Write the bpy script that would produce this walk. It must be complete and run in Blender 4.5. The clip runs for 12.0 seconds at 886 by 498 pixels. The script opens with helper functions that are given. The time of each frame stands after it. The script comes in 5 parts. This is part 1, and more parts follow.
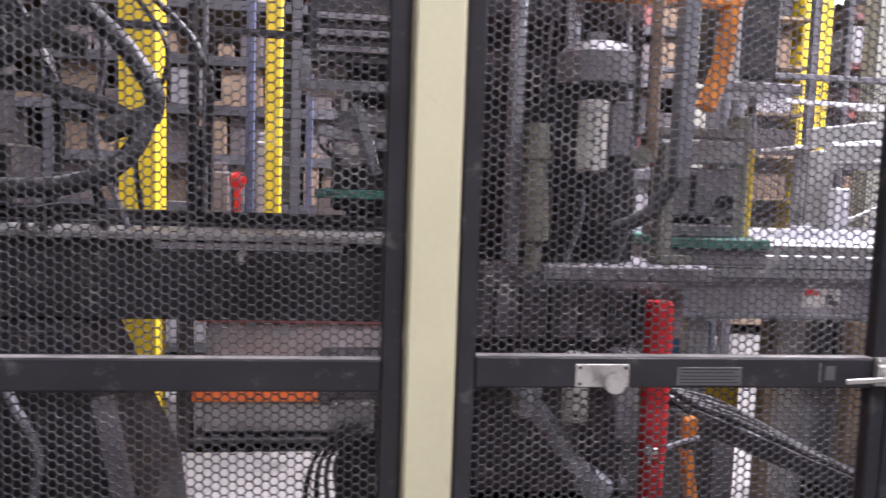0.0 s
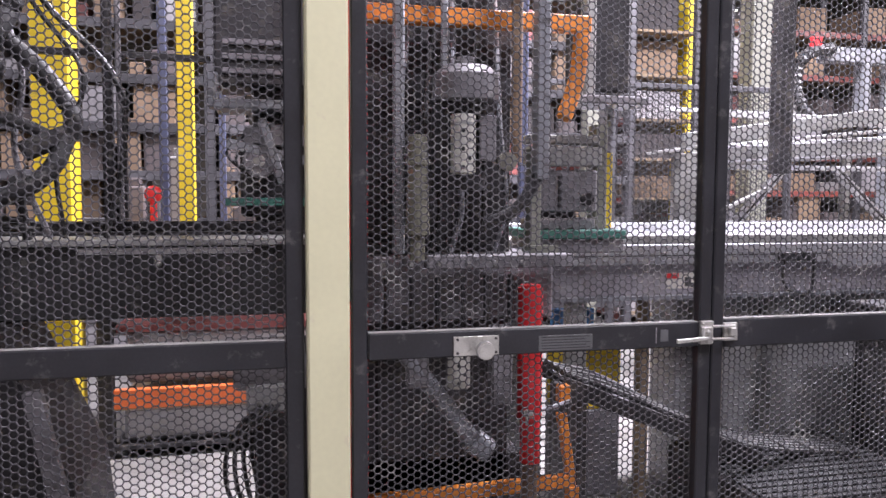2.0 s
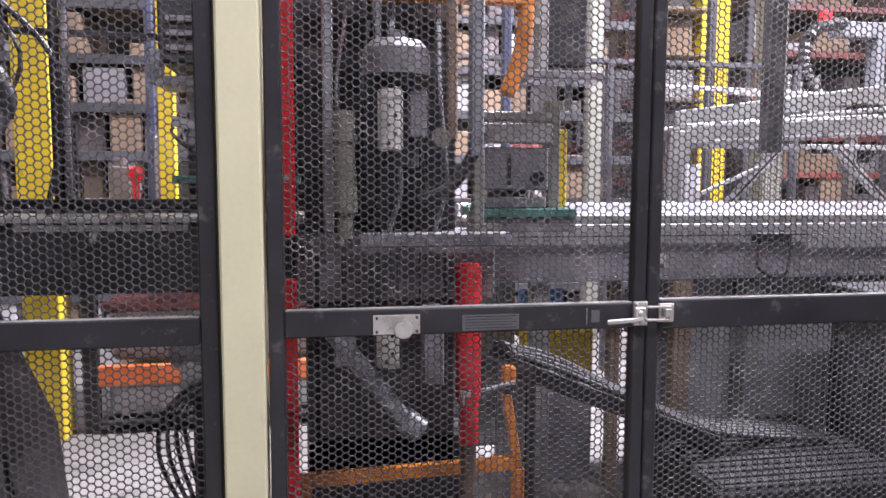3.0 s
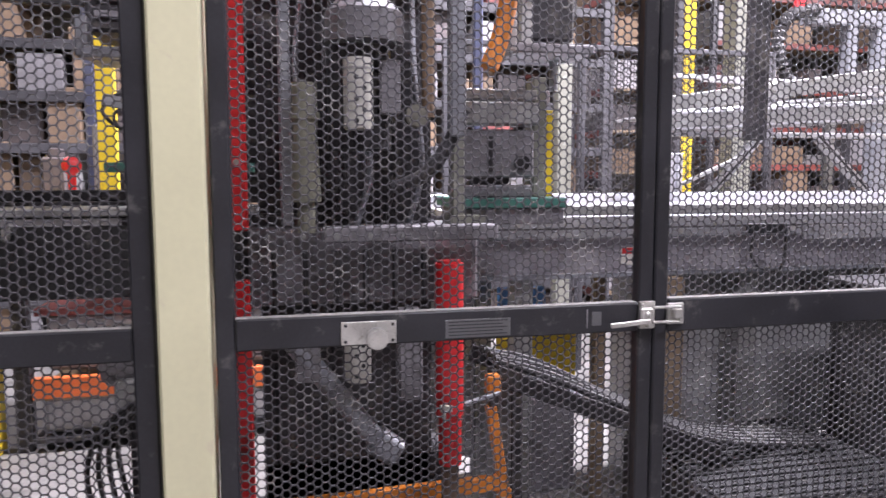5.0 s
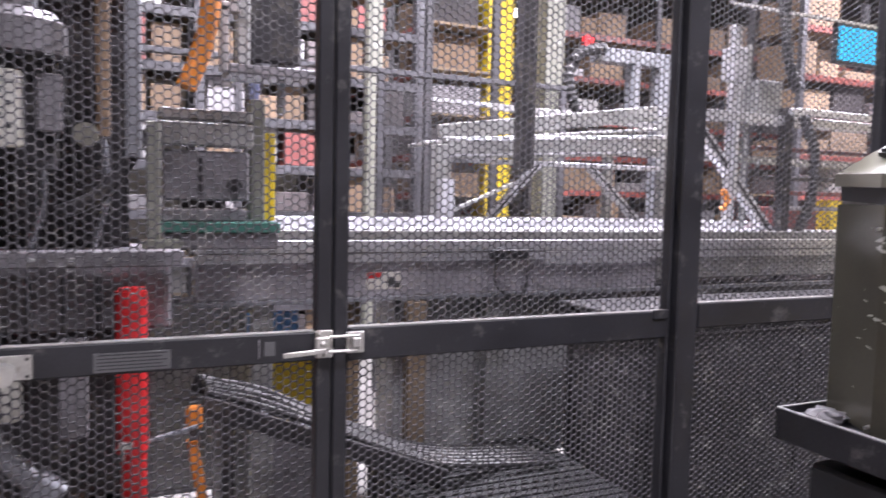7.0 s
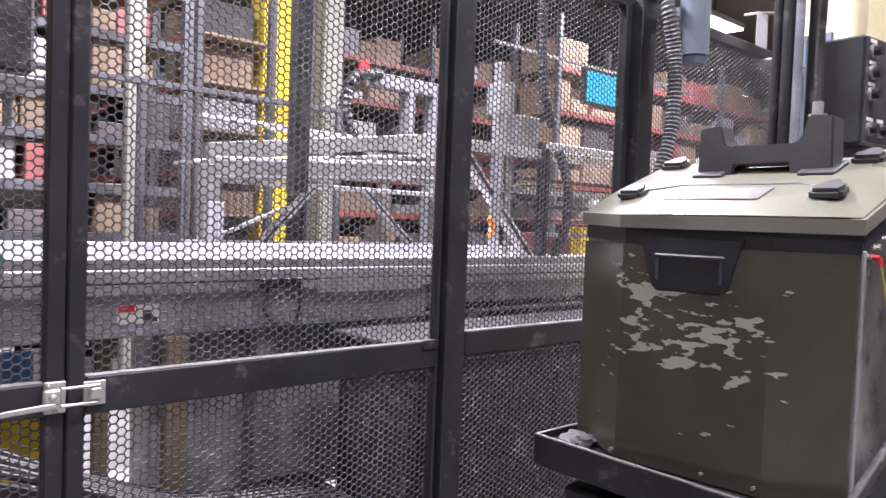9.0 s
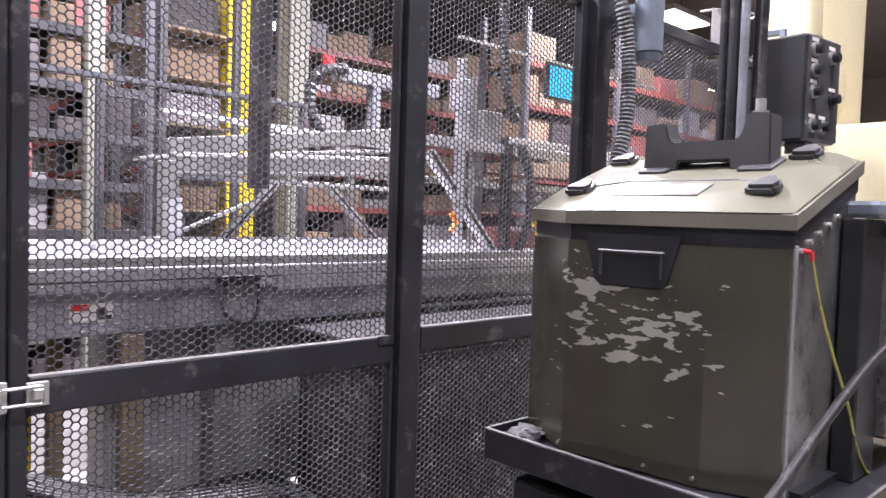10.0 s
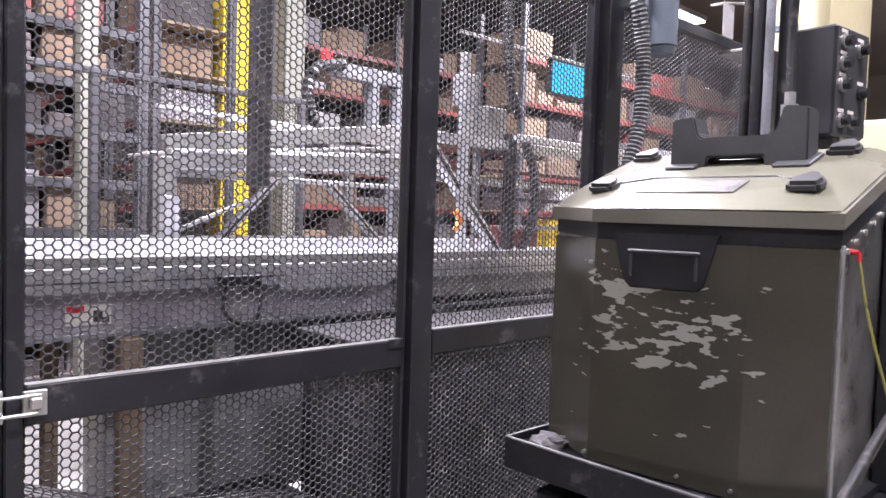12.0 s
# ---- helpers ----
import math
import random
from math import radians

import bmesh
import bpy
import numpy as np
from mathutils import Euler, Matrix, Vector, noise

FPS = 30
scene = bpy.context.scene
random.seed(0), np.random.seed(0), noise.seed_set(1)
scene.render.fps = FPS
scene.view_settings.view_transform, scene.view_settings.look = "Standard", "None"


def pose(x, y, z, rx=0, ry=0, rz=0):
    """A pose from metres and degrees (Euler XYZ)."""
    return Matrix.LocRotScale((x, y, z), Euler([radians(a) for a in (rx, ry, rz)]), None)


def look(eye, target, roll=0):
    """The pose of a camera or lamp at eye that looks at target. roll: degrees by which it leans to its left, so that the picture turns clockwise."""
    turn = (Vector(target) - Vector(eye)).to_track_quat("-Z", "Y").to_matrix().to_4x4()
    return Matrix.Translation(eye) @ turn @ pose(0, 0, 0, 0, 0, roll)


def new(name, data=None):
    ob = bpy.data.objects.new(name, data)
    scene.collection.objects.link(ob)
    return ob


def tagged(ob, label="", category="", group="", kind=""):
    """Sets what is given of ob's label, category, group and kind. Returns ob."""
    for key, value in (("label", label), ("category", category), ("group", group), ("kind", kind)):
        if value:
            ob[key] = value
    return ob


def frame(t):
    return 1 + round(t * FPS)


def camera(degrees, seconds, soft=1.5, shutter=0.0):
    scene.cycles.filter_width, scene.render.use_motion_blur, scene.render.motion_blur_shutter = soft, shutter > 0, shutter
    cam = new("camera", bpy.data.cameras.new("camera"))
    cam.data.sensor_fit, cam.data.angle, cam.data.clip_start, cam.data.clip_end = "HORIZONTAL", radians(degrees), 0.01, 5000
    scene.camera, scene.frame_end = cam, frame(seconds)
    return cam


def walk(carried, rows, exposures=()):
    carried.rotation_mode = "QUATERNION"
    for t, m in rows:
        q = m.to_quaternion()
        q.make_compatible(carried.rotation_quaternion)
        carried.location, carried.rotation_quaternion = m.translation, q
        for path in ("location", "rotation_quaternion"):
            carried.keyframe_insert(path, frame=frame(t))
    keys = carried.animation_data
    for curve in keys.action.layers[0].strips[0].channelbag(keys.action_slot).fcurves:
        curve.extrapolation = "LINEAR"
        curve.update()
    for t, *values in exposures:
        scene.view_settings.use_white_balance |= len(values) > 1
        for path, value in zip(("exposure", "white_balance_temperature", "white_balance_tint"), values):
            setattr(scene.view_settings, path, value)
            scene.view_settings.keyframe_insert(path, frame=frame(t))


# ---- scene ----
cam = camera(62.9, 12.0, shutter=0.5)
PATH = [
    (0, (0.045, 0.009, 1.486), (0.277, 1.988, 1.318), 1.9),
    (0.5, (0.177, -0.06, 1.469), (0.45, 1.916, 1.33), 1.6),
    (1, (0.148, -0.178, 1.475), (0.49, 1.788, 1.339), 0.8),
    (1.5, (0.079, -0.261, 1.476), (0.49, 1.691, 1.332), 0.3),
    (2, (0.097, -0.301, 1.465), (0.529, 1.647, 1.329), 0.2),
    (2.5, (0.256, -0.304, 1.456), (0.645, 1.653, 1.31), 0.1),
    (3, (0.409, -0.33, 1.45), (0.749, 1.632, 1.266), 0.2),
    (3.2, (0.416, -0.313, 1.449), (0.776, 1.644, 1.245), -0.0),
    (4.8, (0.381, -0.053, 1.417), (0.829, 1.886, 1.225), -0.3),
    (5, (0.414, -0.04, 1.418), (0.861, 1.9, 1.225), -0.1),
    (5.5, (0.467, -0.016, 1.426), (1.028, 1.895, 1.241), 0.6),
    (6, (0.689, -0.111, 1.437), (1.291, 1.788, 1.264), 0.7),
    (6.5, (0.826, -0.177, 1.429), (1.479, 1.707, 1.273), 1.0),
    (7, (0.866, -0.152, 1.446), (1.673, 1.672, 1.306), 1.3),
    (7.5, (0.918, -0.11, 1.47), (1.906, 1.625, 1.356), 1.5),
    (7.7, (0.927, -0.121, 1.482), (1.977, 1.578, 1.377), 1.7),
    (9.3, (0.929, -0.112, 1.487), (2.26, 1.379, 1.41), 1.9),
    (9.5, (0.973, -0.132, 1.494), (2.305, 1.358, 1.409), 1.6),
    (10, (0.968, -0.161, 1.494), (2.334, 1.298, 1.407), 1.8),
    (10.5, (0.976, -0.157, 1.484), (2.355, 1.289, 1.388), 1.8),
    (11, (0.98, -0.14, 1.475), (2.364, 1.3, 1.378), 2.0),
    (11.5, (0.976, -0.107, 1.481), (2.362, 1.333, 1.387), 2.0),
    (12, (0.98, -0.055, 1.493), (2.361, 1.388, 1.401), 1.8),
]
walk(cam, [(t, look(eye, target, roll)) for t, eye, target, roll in PATH])

# ---- world and lamps ----
world = bpy.data.worlds.new("hall")
world.use_nodes = True
scene.world = world
world.node_tree.nodes["Background"].inputs["Color"].default_value = (0.75, 0.85, 1.0, 1)
world.node_tree.nodes["Background"].inputs["Strength"].default_value = 0.05
scene.view_settings.exposure = 0.0

LAMPS = [  # x, y, watts: unseen lamps added under the hall's roof to brighten each zone
    (-1.5, -1.8, 170), (2.4, -0.7, 300), (-3.5, 4.6, 130), (1.8, 3.7, 700), (5.0, 3.8, 620), (10.0, 4.6, 1050), (1.5, 10.0, 150), (7.5, -0.9, 190),
]
for lx, ly, watts in LAMPS:
    lamp = bpy.data.lights.new("high_bay_light", "AREA")
    lamp.shape, lamp.size, lamp.size_y, lamp.energy, lamp.color = "RECTANGLE", 1.3, 0.5, watts, (0.975, 0.93, 1.085)
    new("high_bay_light", lamp).matrix_world = pose(lx, ly, 5.3)

# ---- materials ----


def material(name, colour, rough=0.5, metal=0.0, vary=0.25, scale=6.0, fine=90.0, bump=0.15, dirt=None, dirt_amount=0.0, per_object=0.0):
    """Paint, metal or plastic with blotches at one scale, grain at another and an optional layer of grime or wear."""
    m = bpy.data.materials.new(name)
    m.use_nodes = True
    nt = m.node_tree
    n, l = nt.nodes, nt.links
    bsdf = n["Principled BSDF"]
    bsdf.inputs["Metallic"].default_value = metal
    co = n.new("ShaderNodeTexCoord")
    geo = n.new("ShaderNodeNewGeometry")
    big, small = n.new("ShaderNodeTexNoise"), n.new("ShaderNodeTexNoise")
    for tex, s, d in ((big, scale, 5), (small, fine, 4)):
        tex.inputs["Scale"].default_value, tex.inputs["Detail"].default_value = s, d
        l.new(geo.outputs["Position"], tex.inputs["Vector"])
    add = n.new("ShaderNodeMath")
    add.operation = "MULTIPLY_ADD"
    l.new(small.outputs["Fac"], add.inputs[0])
    add.inputs[1].default_value = 0.4
    l.new(big.outputs["Fac"], add.inputs[2])
    ramp = n.new("ShaderNodeMapRange")
    ramp.inputs["From Min"].default_value, ramp.inputs["From Max"].default_value = 0.45, 0.95
    ramp.inputs["To Min"].default_value, ramp.inputs["To Max"].default_value = 1 - vary, 1 + vary
    l.new(add.outputs[0], ramp.inputs["Value"])
    hsv = n.new("ShaderNodeHueSaturation")
    hsv.inputs["Color"].default_value = (*colour, 1)
    l.new(ramp.outputs[0], hsv.inputs["Value"])
    out = hsv.outputs["Color"]
    if per_object:
        info = n.new("ShaderNodeObjectInfo")
        mr = n.new("ShaderNodeMapRange")
        mr.inputs["To Min"].default_value, mr.inputs["To Max"].default_value = 1 - per_object, 1 + per_object
        l.new(info.outputs["Random"], mr.inputs["Value"])
        h2 = n.new("ShaderNodeHueSaturation")
        l.new(out, h2.inputs["Color"])
        l.new(mr.outputs[0], h2.inputs["Value"])
        out = h2.outputs["Color"]
    if dirt:
        tex = n.new("ShaderNodeTexNoise")
        tex.inputs["Scale"].default_value, tex.inputs["Detail"].default_value, tex.inputs["Roughness"].default_value = scale * 2.7, 8, 0.7
        l.new(geo.outputs["Position"], tex.inputs["Vector"])
        cut = n.new("ShaderNodeMapRange")
        cut.inputs["From Min"].default_value, cut.inputs["From Max"].default_value = 0.62 - 0.3 * dirt_amount, 0.75 - 0.2 * dirt_amount
        l.new(tex.outputs["Fac"], cut.inputs["Value"])
        mix = n.new("ShaderNodeMix")
        mix.data_type = "RGBA"
        l.new(cut.outputs[0], mix.inputs["Factor"])
        l.new(out, mix.inputs["A"])
        mix.inputs["B"].default_value = (*dirt, 1)
        out = mix.outputs["Result"]
    l.new(out, bsdf.inputs["Base Color"])
    rr = n.new("ShaderNodeMapRange")
    rr.inputs["To Min"].default_value, rr.inputs["To Max"].default_value = max(0.05, rough - 0.12), min(1, rough + 0.12)
    l.new(big.outputs["Fac"], rr.inputs["Value"])
    l.new(rr.outputs[0], bsdf.inputs["Roughness"])
    if bump:
        b = n.new("ShaderNodeBump")
        b.inputs["Strength"].default_value, b.inputs["Distance"].default_value = bump, 0.002
        l.new(small.outputs["Fac"], b.inputs["Height"])
        l.new(b.outputs[0], bsdf.inputs["Normal"])
    return m


def glow(name, colour, strength):
    m = bpy.data.materials.new(name)
    m.use_nodes = True
    b = m.node_tree.nodes["Principled BSDF"]
    b.inputs["Base Color"].default_value = (*colour, 1)
    b.inputs["Emission Color"].default_value = (*colour, 1)
    b.inputs["Emission Strength"].default_value = strength
    return m


DUST = (0.30, 0.29, 0.28)
FRAME = material("black_frame_paint", (0.021, 0.021, 0.025), 0.42, 0, 0.35, 5, 140, 0.12, (0.12, 0.115, 0.11), 0.15)
DUSTY = material("settled_dust", (0.24, 0.23, 0.22), 0.9, 0, 0.35, 14, 120, 0.2)
MESH = material("perforated_sheet_paint", (0.078, 0.075, 0.082), 0.42, 0.25, 0.3, 3, 60, 0.1, DUST, 0.15)
CREAM = material("cream_post_paint", (0.62, 0.60, 0.40), 0.5, 0, 0.07, 3, 60, 0.1, (0.55, 0.49, 0.36), 0.12)
CREAM_DUCT = material("cream_duct_paint", (0.58, 0.52, 0.33), 0.5, 0, 0.1, 2, 40, 0.1)
ZINC = material("zinc_plate", (0.62, 0.61, 0.58), 0.35, 0.75, 0.2, 20, 200, 0.2, (0.35, 0.33, 0.29), 0.2)
ALU = material("aluminium_profile", (0.62, 0.62, 0.65), 0.36, 0.6, 0.2, 6, 120, 0.12, (0.35, 0.34, 0.33), 0.2)
ALU_DULL = material("dull_aluminium", (0.36, 0.36, 0.35), 0.5, 0.4, 0.3, 6, 90, 0.15, (0.18, 0.17, 0.15), 0.3)
BELT = material("white_conveyor_bed", (0.60, 0.60, 0.62), 0.4, 0.0, 0.2, 8, 80, 0.1, (0.4, 0.39, 0.38), 0.25)
IRON = material("dark_machine_iron", (0.033, 0.031, 0.034), 0.5, 0.35, 0.5, 5, 70, 0.35, (0.11, 0.10, 0.085), 0.3)
IRON_GREY = material("grey_machine_iron", (0.235, 0.225, 0.24), 0.5, 0.3, 0.4, 6, 80, 0.3, (0.07, 0.065, 0.06), 0.3)
GREASE = material("greasy_beam_paint", (0.034, 0.034, 0.035), 0.4, 0.2, 0.4, 3, 60, 0.25, (0.2, 0.19, 0.17), 0.2)
SPECK = material("speckled_dusty_steel", (0.03, 0.029, 0.03), 0.5, 0.2, 0.5, 9, 60, 0.4, (0.30, 0.29, 0.28), 0.22)
RUBBER = material("black_rubber", (0.024, 0.023, 0.024), 0.5, 0, 0.4, 8, 90, 0.2, (0.15, 0.14, 0.13), 0.2)
MAT = material("black_matting", (0.014, 0.014, 0.015), 0.85, 0, 0.5, 5, 70, 0.5, (0.04, 0.04, 0.038), 0.2)
CONDUIT = material("grey_conduit", (0.13, 0.135, 0.14), 0.45, 0.1, 0.3, 8, 100, 0.15, (0.06, 0.06, 0.06), 0.25)
STOCK_GREY2 = material("grey_guard_sheet", (0.40, 0.40, 0.40), 0.5, 0.1, 0.3, 3, 60, 0.1, (0.2, 0.19, 0.18), 0.3)
BEAM = material("dull_beam_paint", (0.36, 0.34, 0.37), 0.5, 0.15, 0.35, 5, 80, 0.2, (0.12, 0.11, 0.11), 0.3)
STEEL_TUBE = material("grey_pipe_steel", (0.33, 0.34, 0.37), 0.4, 0.5, 0.3, 8, 100, 0.15, (0.12, 0.11, 0.11), 0.25)
YELLOW = material("safety_yellow_paint", (0.80, 0.58, 0.03), 0.45, 0, 0.15, 4, 60, 0.1, (0.35, 0.26, 0.06), 0.1)
RED = material("red_guard_paint", (0.62, 0.025, 0.03), 0.35, 0, 0.2, 5, 70, 0.1, (0.25, 0.03, 0.03), 0.12)
ORANGE = material("orange_bracket_paint", (0.72, 0.24, 0.03), 0.45, 0, 0.25, 8, 80, 0.15, (0.3, 0.12, 0.04), 0.2)
RACK_RED = material("rack_beam_paint", (0.25, 0.065, 0.052), 0.5, 0, 0.3, 4, 50, 0.1, (0.14, 0.07, 0.06), 0.3, per_object=0.4)
SHELF_ORANGE = material("shelf_orange_paint", (0.85, 0.19, 0.05), 0.45, 0, 0.2, 4, 50, 0.1)
RACK_DARK = material("rack_post_dark", (0.07, 0.068, 0.075), 0.5, 0, 0.3, 4, 50, 0.1, per_object=0.3)
RACK_BLUE = material("rack_post_paint", (0.075, 0.085, 0.15), 0.5, 0, 0.25, 4, 50, 0.1, per_object=0.2)
PALE = material("pale_column_paint", (0.20, 0.20, 0.165), 0.5, 0, 0.12, 3, 50, 0.1, (0.4, 0.4, 0.36), 0.15)
GREEN = material("green_bed_plate", (0.06, 0.20, 0.16), 0.45, 0, 0.3, 8, 80, 0.2, (0.1, 0.1, 0.09), 0.25)
BLUE = material("blue_label_plastic", (0.08, 0.24, 0.52), 0.4, 0, 0.1)
CARD = material("cardboard", (0.185, 0.128, 0.085), 0.85, 0, 0.25, 3, 50, 0.1, per_object=0.4)
STOCK_GREY = material("wrapped_stock_grey", (0.24, 0.23, 0.24), 0.6, 0, 0.3, 4, 50, 0.1, per_object=0.6)
STOCK_DARK = material("wrapped_stock_dark", (0.085, 0.07, 0.07), 0.6, 0, 0.4, 4, 50, 0.1, per_object=0.6)
STOCK_WHITE = material("wrapped_stock_white", (0.40, 0.39, 0.39), 0.4, 0, 0.25, 4, 50, 0.1, per_object=0.35)
STOCK_RED = material("stock_red", (0.17, 0.05, 0.045), 0.6, 0, 0.3, 4, 50, 0.1, per_object=0.5)
WOOD = material("pallet_wood", (0.27, 0.20, 0.13), 0.8, 0, 0.3, 5, 70, 0.2, per_object=0.25)
CONCRETE = material("worn_concrete", (0.24, 0.23, 0.22), 0.65, 0, 0.3, 1.2, 40, 0.2, (0.10, 0.095, 0.09), 0.3)
SHEET = material("hall_sheet_wall", (0.48, 0.44, 0.38), 0.7, 0, 0.12, 0.6, 20, 0.05, (0.3, 0.27, 0.23), 0.15)
ROOF = material("roof_deck", (0.50, 0.44, 0.39), 0.8, 0, 0.15, 0.6, 20, 0.05)
LID = material("warm_grey_cover_plastic", (0.18, 0.175, 0.13), 0.30, 0, 0.14, 5, 160, 0.08, (0.22, 0.2, 0.16), 0.15)
LIDRIM = material("lid_rim_plastic", (0.17, 0.16, 0.13), 0.4, 0, 0.14, 5, 160, 0.08)
HANDLE = material("dark_grey_handle", (0.050, 0.050, 0.052), 0.45, 0, 0.2, 8, 160, 0.15)
BLACK = material("black_plastic", (0.022, 0.023, 0.026), 0.4, 0, 0.3, 8, 120, 0.1)
SIDE = material("brushed_side_panel", (0.33, 0.325, 0.31), 0.30, 0.75, 0.35, 7, 150, 0.06, (0.16, 0.15, 0.14), 0.35)
SILVER = material("silver_filter_can", (0.66, 0.65, 0.60), 0.38, 0.35, 0.15, 12, 120, 0.1, (0.3, 0.28, 0.22), 0.15)
BUCKET = material("grey_blue_can", (0.17, 0.20, 0.24), 0.45, 0.1, 0.15, 5, 80, 0.08)
SIGN = material("notice_paper", (0.75, 0.72, 0.66), 0.6, 0, 0.08)
INK = material("dark_print", (0.05, 0.05, 0.05), 0.7, 0, 0.05)
PLUG = material("red_plug", (0.65, 0.04, 0.05), 0.4, 0, 0.1)
CORD = material("yellow_green_cord", (0.45, 0.42, 0.12), 0.5, 0, 0.2)
PLATE = material("engraved_label_plate", (0.13, 0.13, 0.135), 0.4, 0.3, 0.15)
SCREEN = glow("lit_blue_screen", (0.02, 0.45, 0.80), 1.0)
TUBE_GLOW = glow("lamp_diffuser", (1.0, 0.96, 0.88), 6.0)


def scratched_door_material():
    """Brown-grey coated door with pale scuffs where the coat is rubbed off in a band."""
    m = material("scuffed_door_coat", (0.100, 0.095, 0.074), 0.17, 0.35, 0.12, 4, 150, 0.04)
    nt = m.node_tree
    n, l = nt.nodes, nt.links
    bsdf = n["Principled BSDF"]
    geo = n.new("ShaderNodeNewGeometry")
    sep = n.new("ShaderNodeSeparateXYZ")
    l.new(geo.outputs["Position"], sep.inputs[0])
    mp = n.new("ShaderNodeMapping")
    mp.inputs["Scale"].default_value = (8, 16, 46)
    mp.inputs["Rotation"].default_value = (-0.35, 0, 0)
    l.new(geo.outputs["Position"], mp.inputs["Vector"])
    tex = n.new("ShaderNodeTexNoise")
    tex.inputs["Detail"].default_value, tex.inputs["Roughness"].default_value, tex.inputs["Scale"].default_value = 3, 0.5, 1.25
    l.new(mp.outputs[0], tex.inputs["Vector"])

    def band(axis, centre, half):
        a = n.new("ShaderNodeMath")
        a.operation = "SUBTRACT"
        l.new(sep.outputs[axis], a.inputs[0])
        a.inputs[1].default_value = centre
        b = n.new("ShaderNodeMath")
        b.operation = "ABSOLUTE"
        l.new(a.outputs[0], b.inputs[0])
        c = n.new("ShaderNodeMapRange")
        c.inputs["From Min"].default_value, c.inputs["From Max"].default_value = half * 0.45, half
        c.inputs["To Min"].default_value, c.inputs["To Max"].default_value = 1, 0
        l.new(b.outputs[0], c.inputs["Value"])
        return c.outputs[0]
    mul = n.new("ShaderNodeMath")
    mul.operation = "MULTIPLY"
    l.new(band("Z", 1.285, 0.16), mul.inputs[0])
    l.new(band("Y", 0.745, 0.27), mul.inputs[1])
    add = n.new("ShaderNodeMath")
    add.operation = "MULTIPLY_ADD"
    l.new(mul.outputs[0], add.inputs[0])
    add.inputs[1].default_value = 0.17
    l.new(tex.outputs["Fac"], add.inputs[2])
    cut = n.new("ShaderNodeMapRange")
    cut.inputs["From Min"].default_value, cut.inputs["From Max"].default_value = 0.725, 0.74
    l.new(add.outputs[0], cut.inputs["Value"])
    mix = n.new("ShaderNodeMix")
    mix.data_type = "RGBA"
    old = bsdf.inputs["Base Color"].links[0].from_socket
    l.new(cut.outputs[0], mix.inputs["Factor"])
    l.new(old, mix.inputs["A"])
    mix.inputs["B"].default_value = (0.50, 0.50, 0.44, 1)
    l.new(mix.outputs["Result"], bsdf.inputs["Base Color"])
    return m


DOOR = scratched_door_material()

# ---- building helpers ----


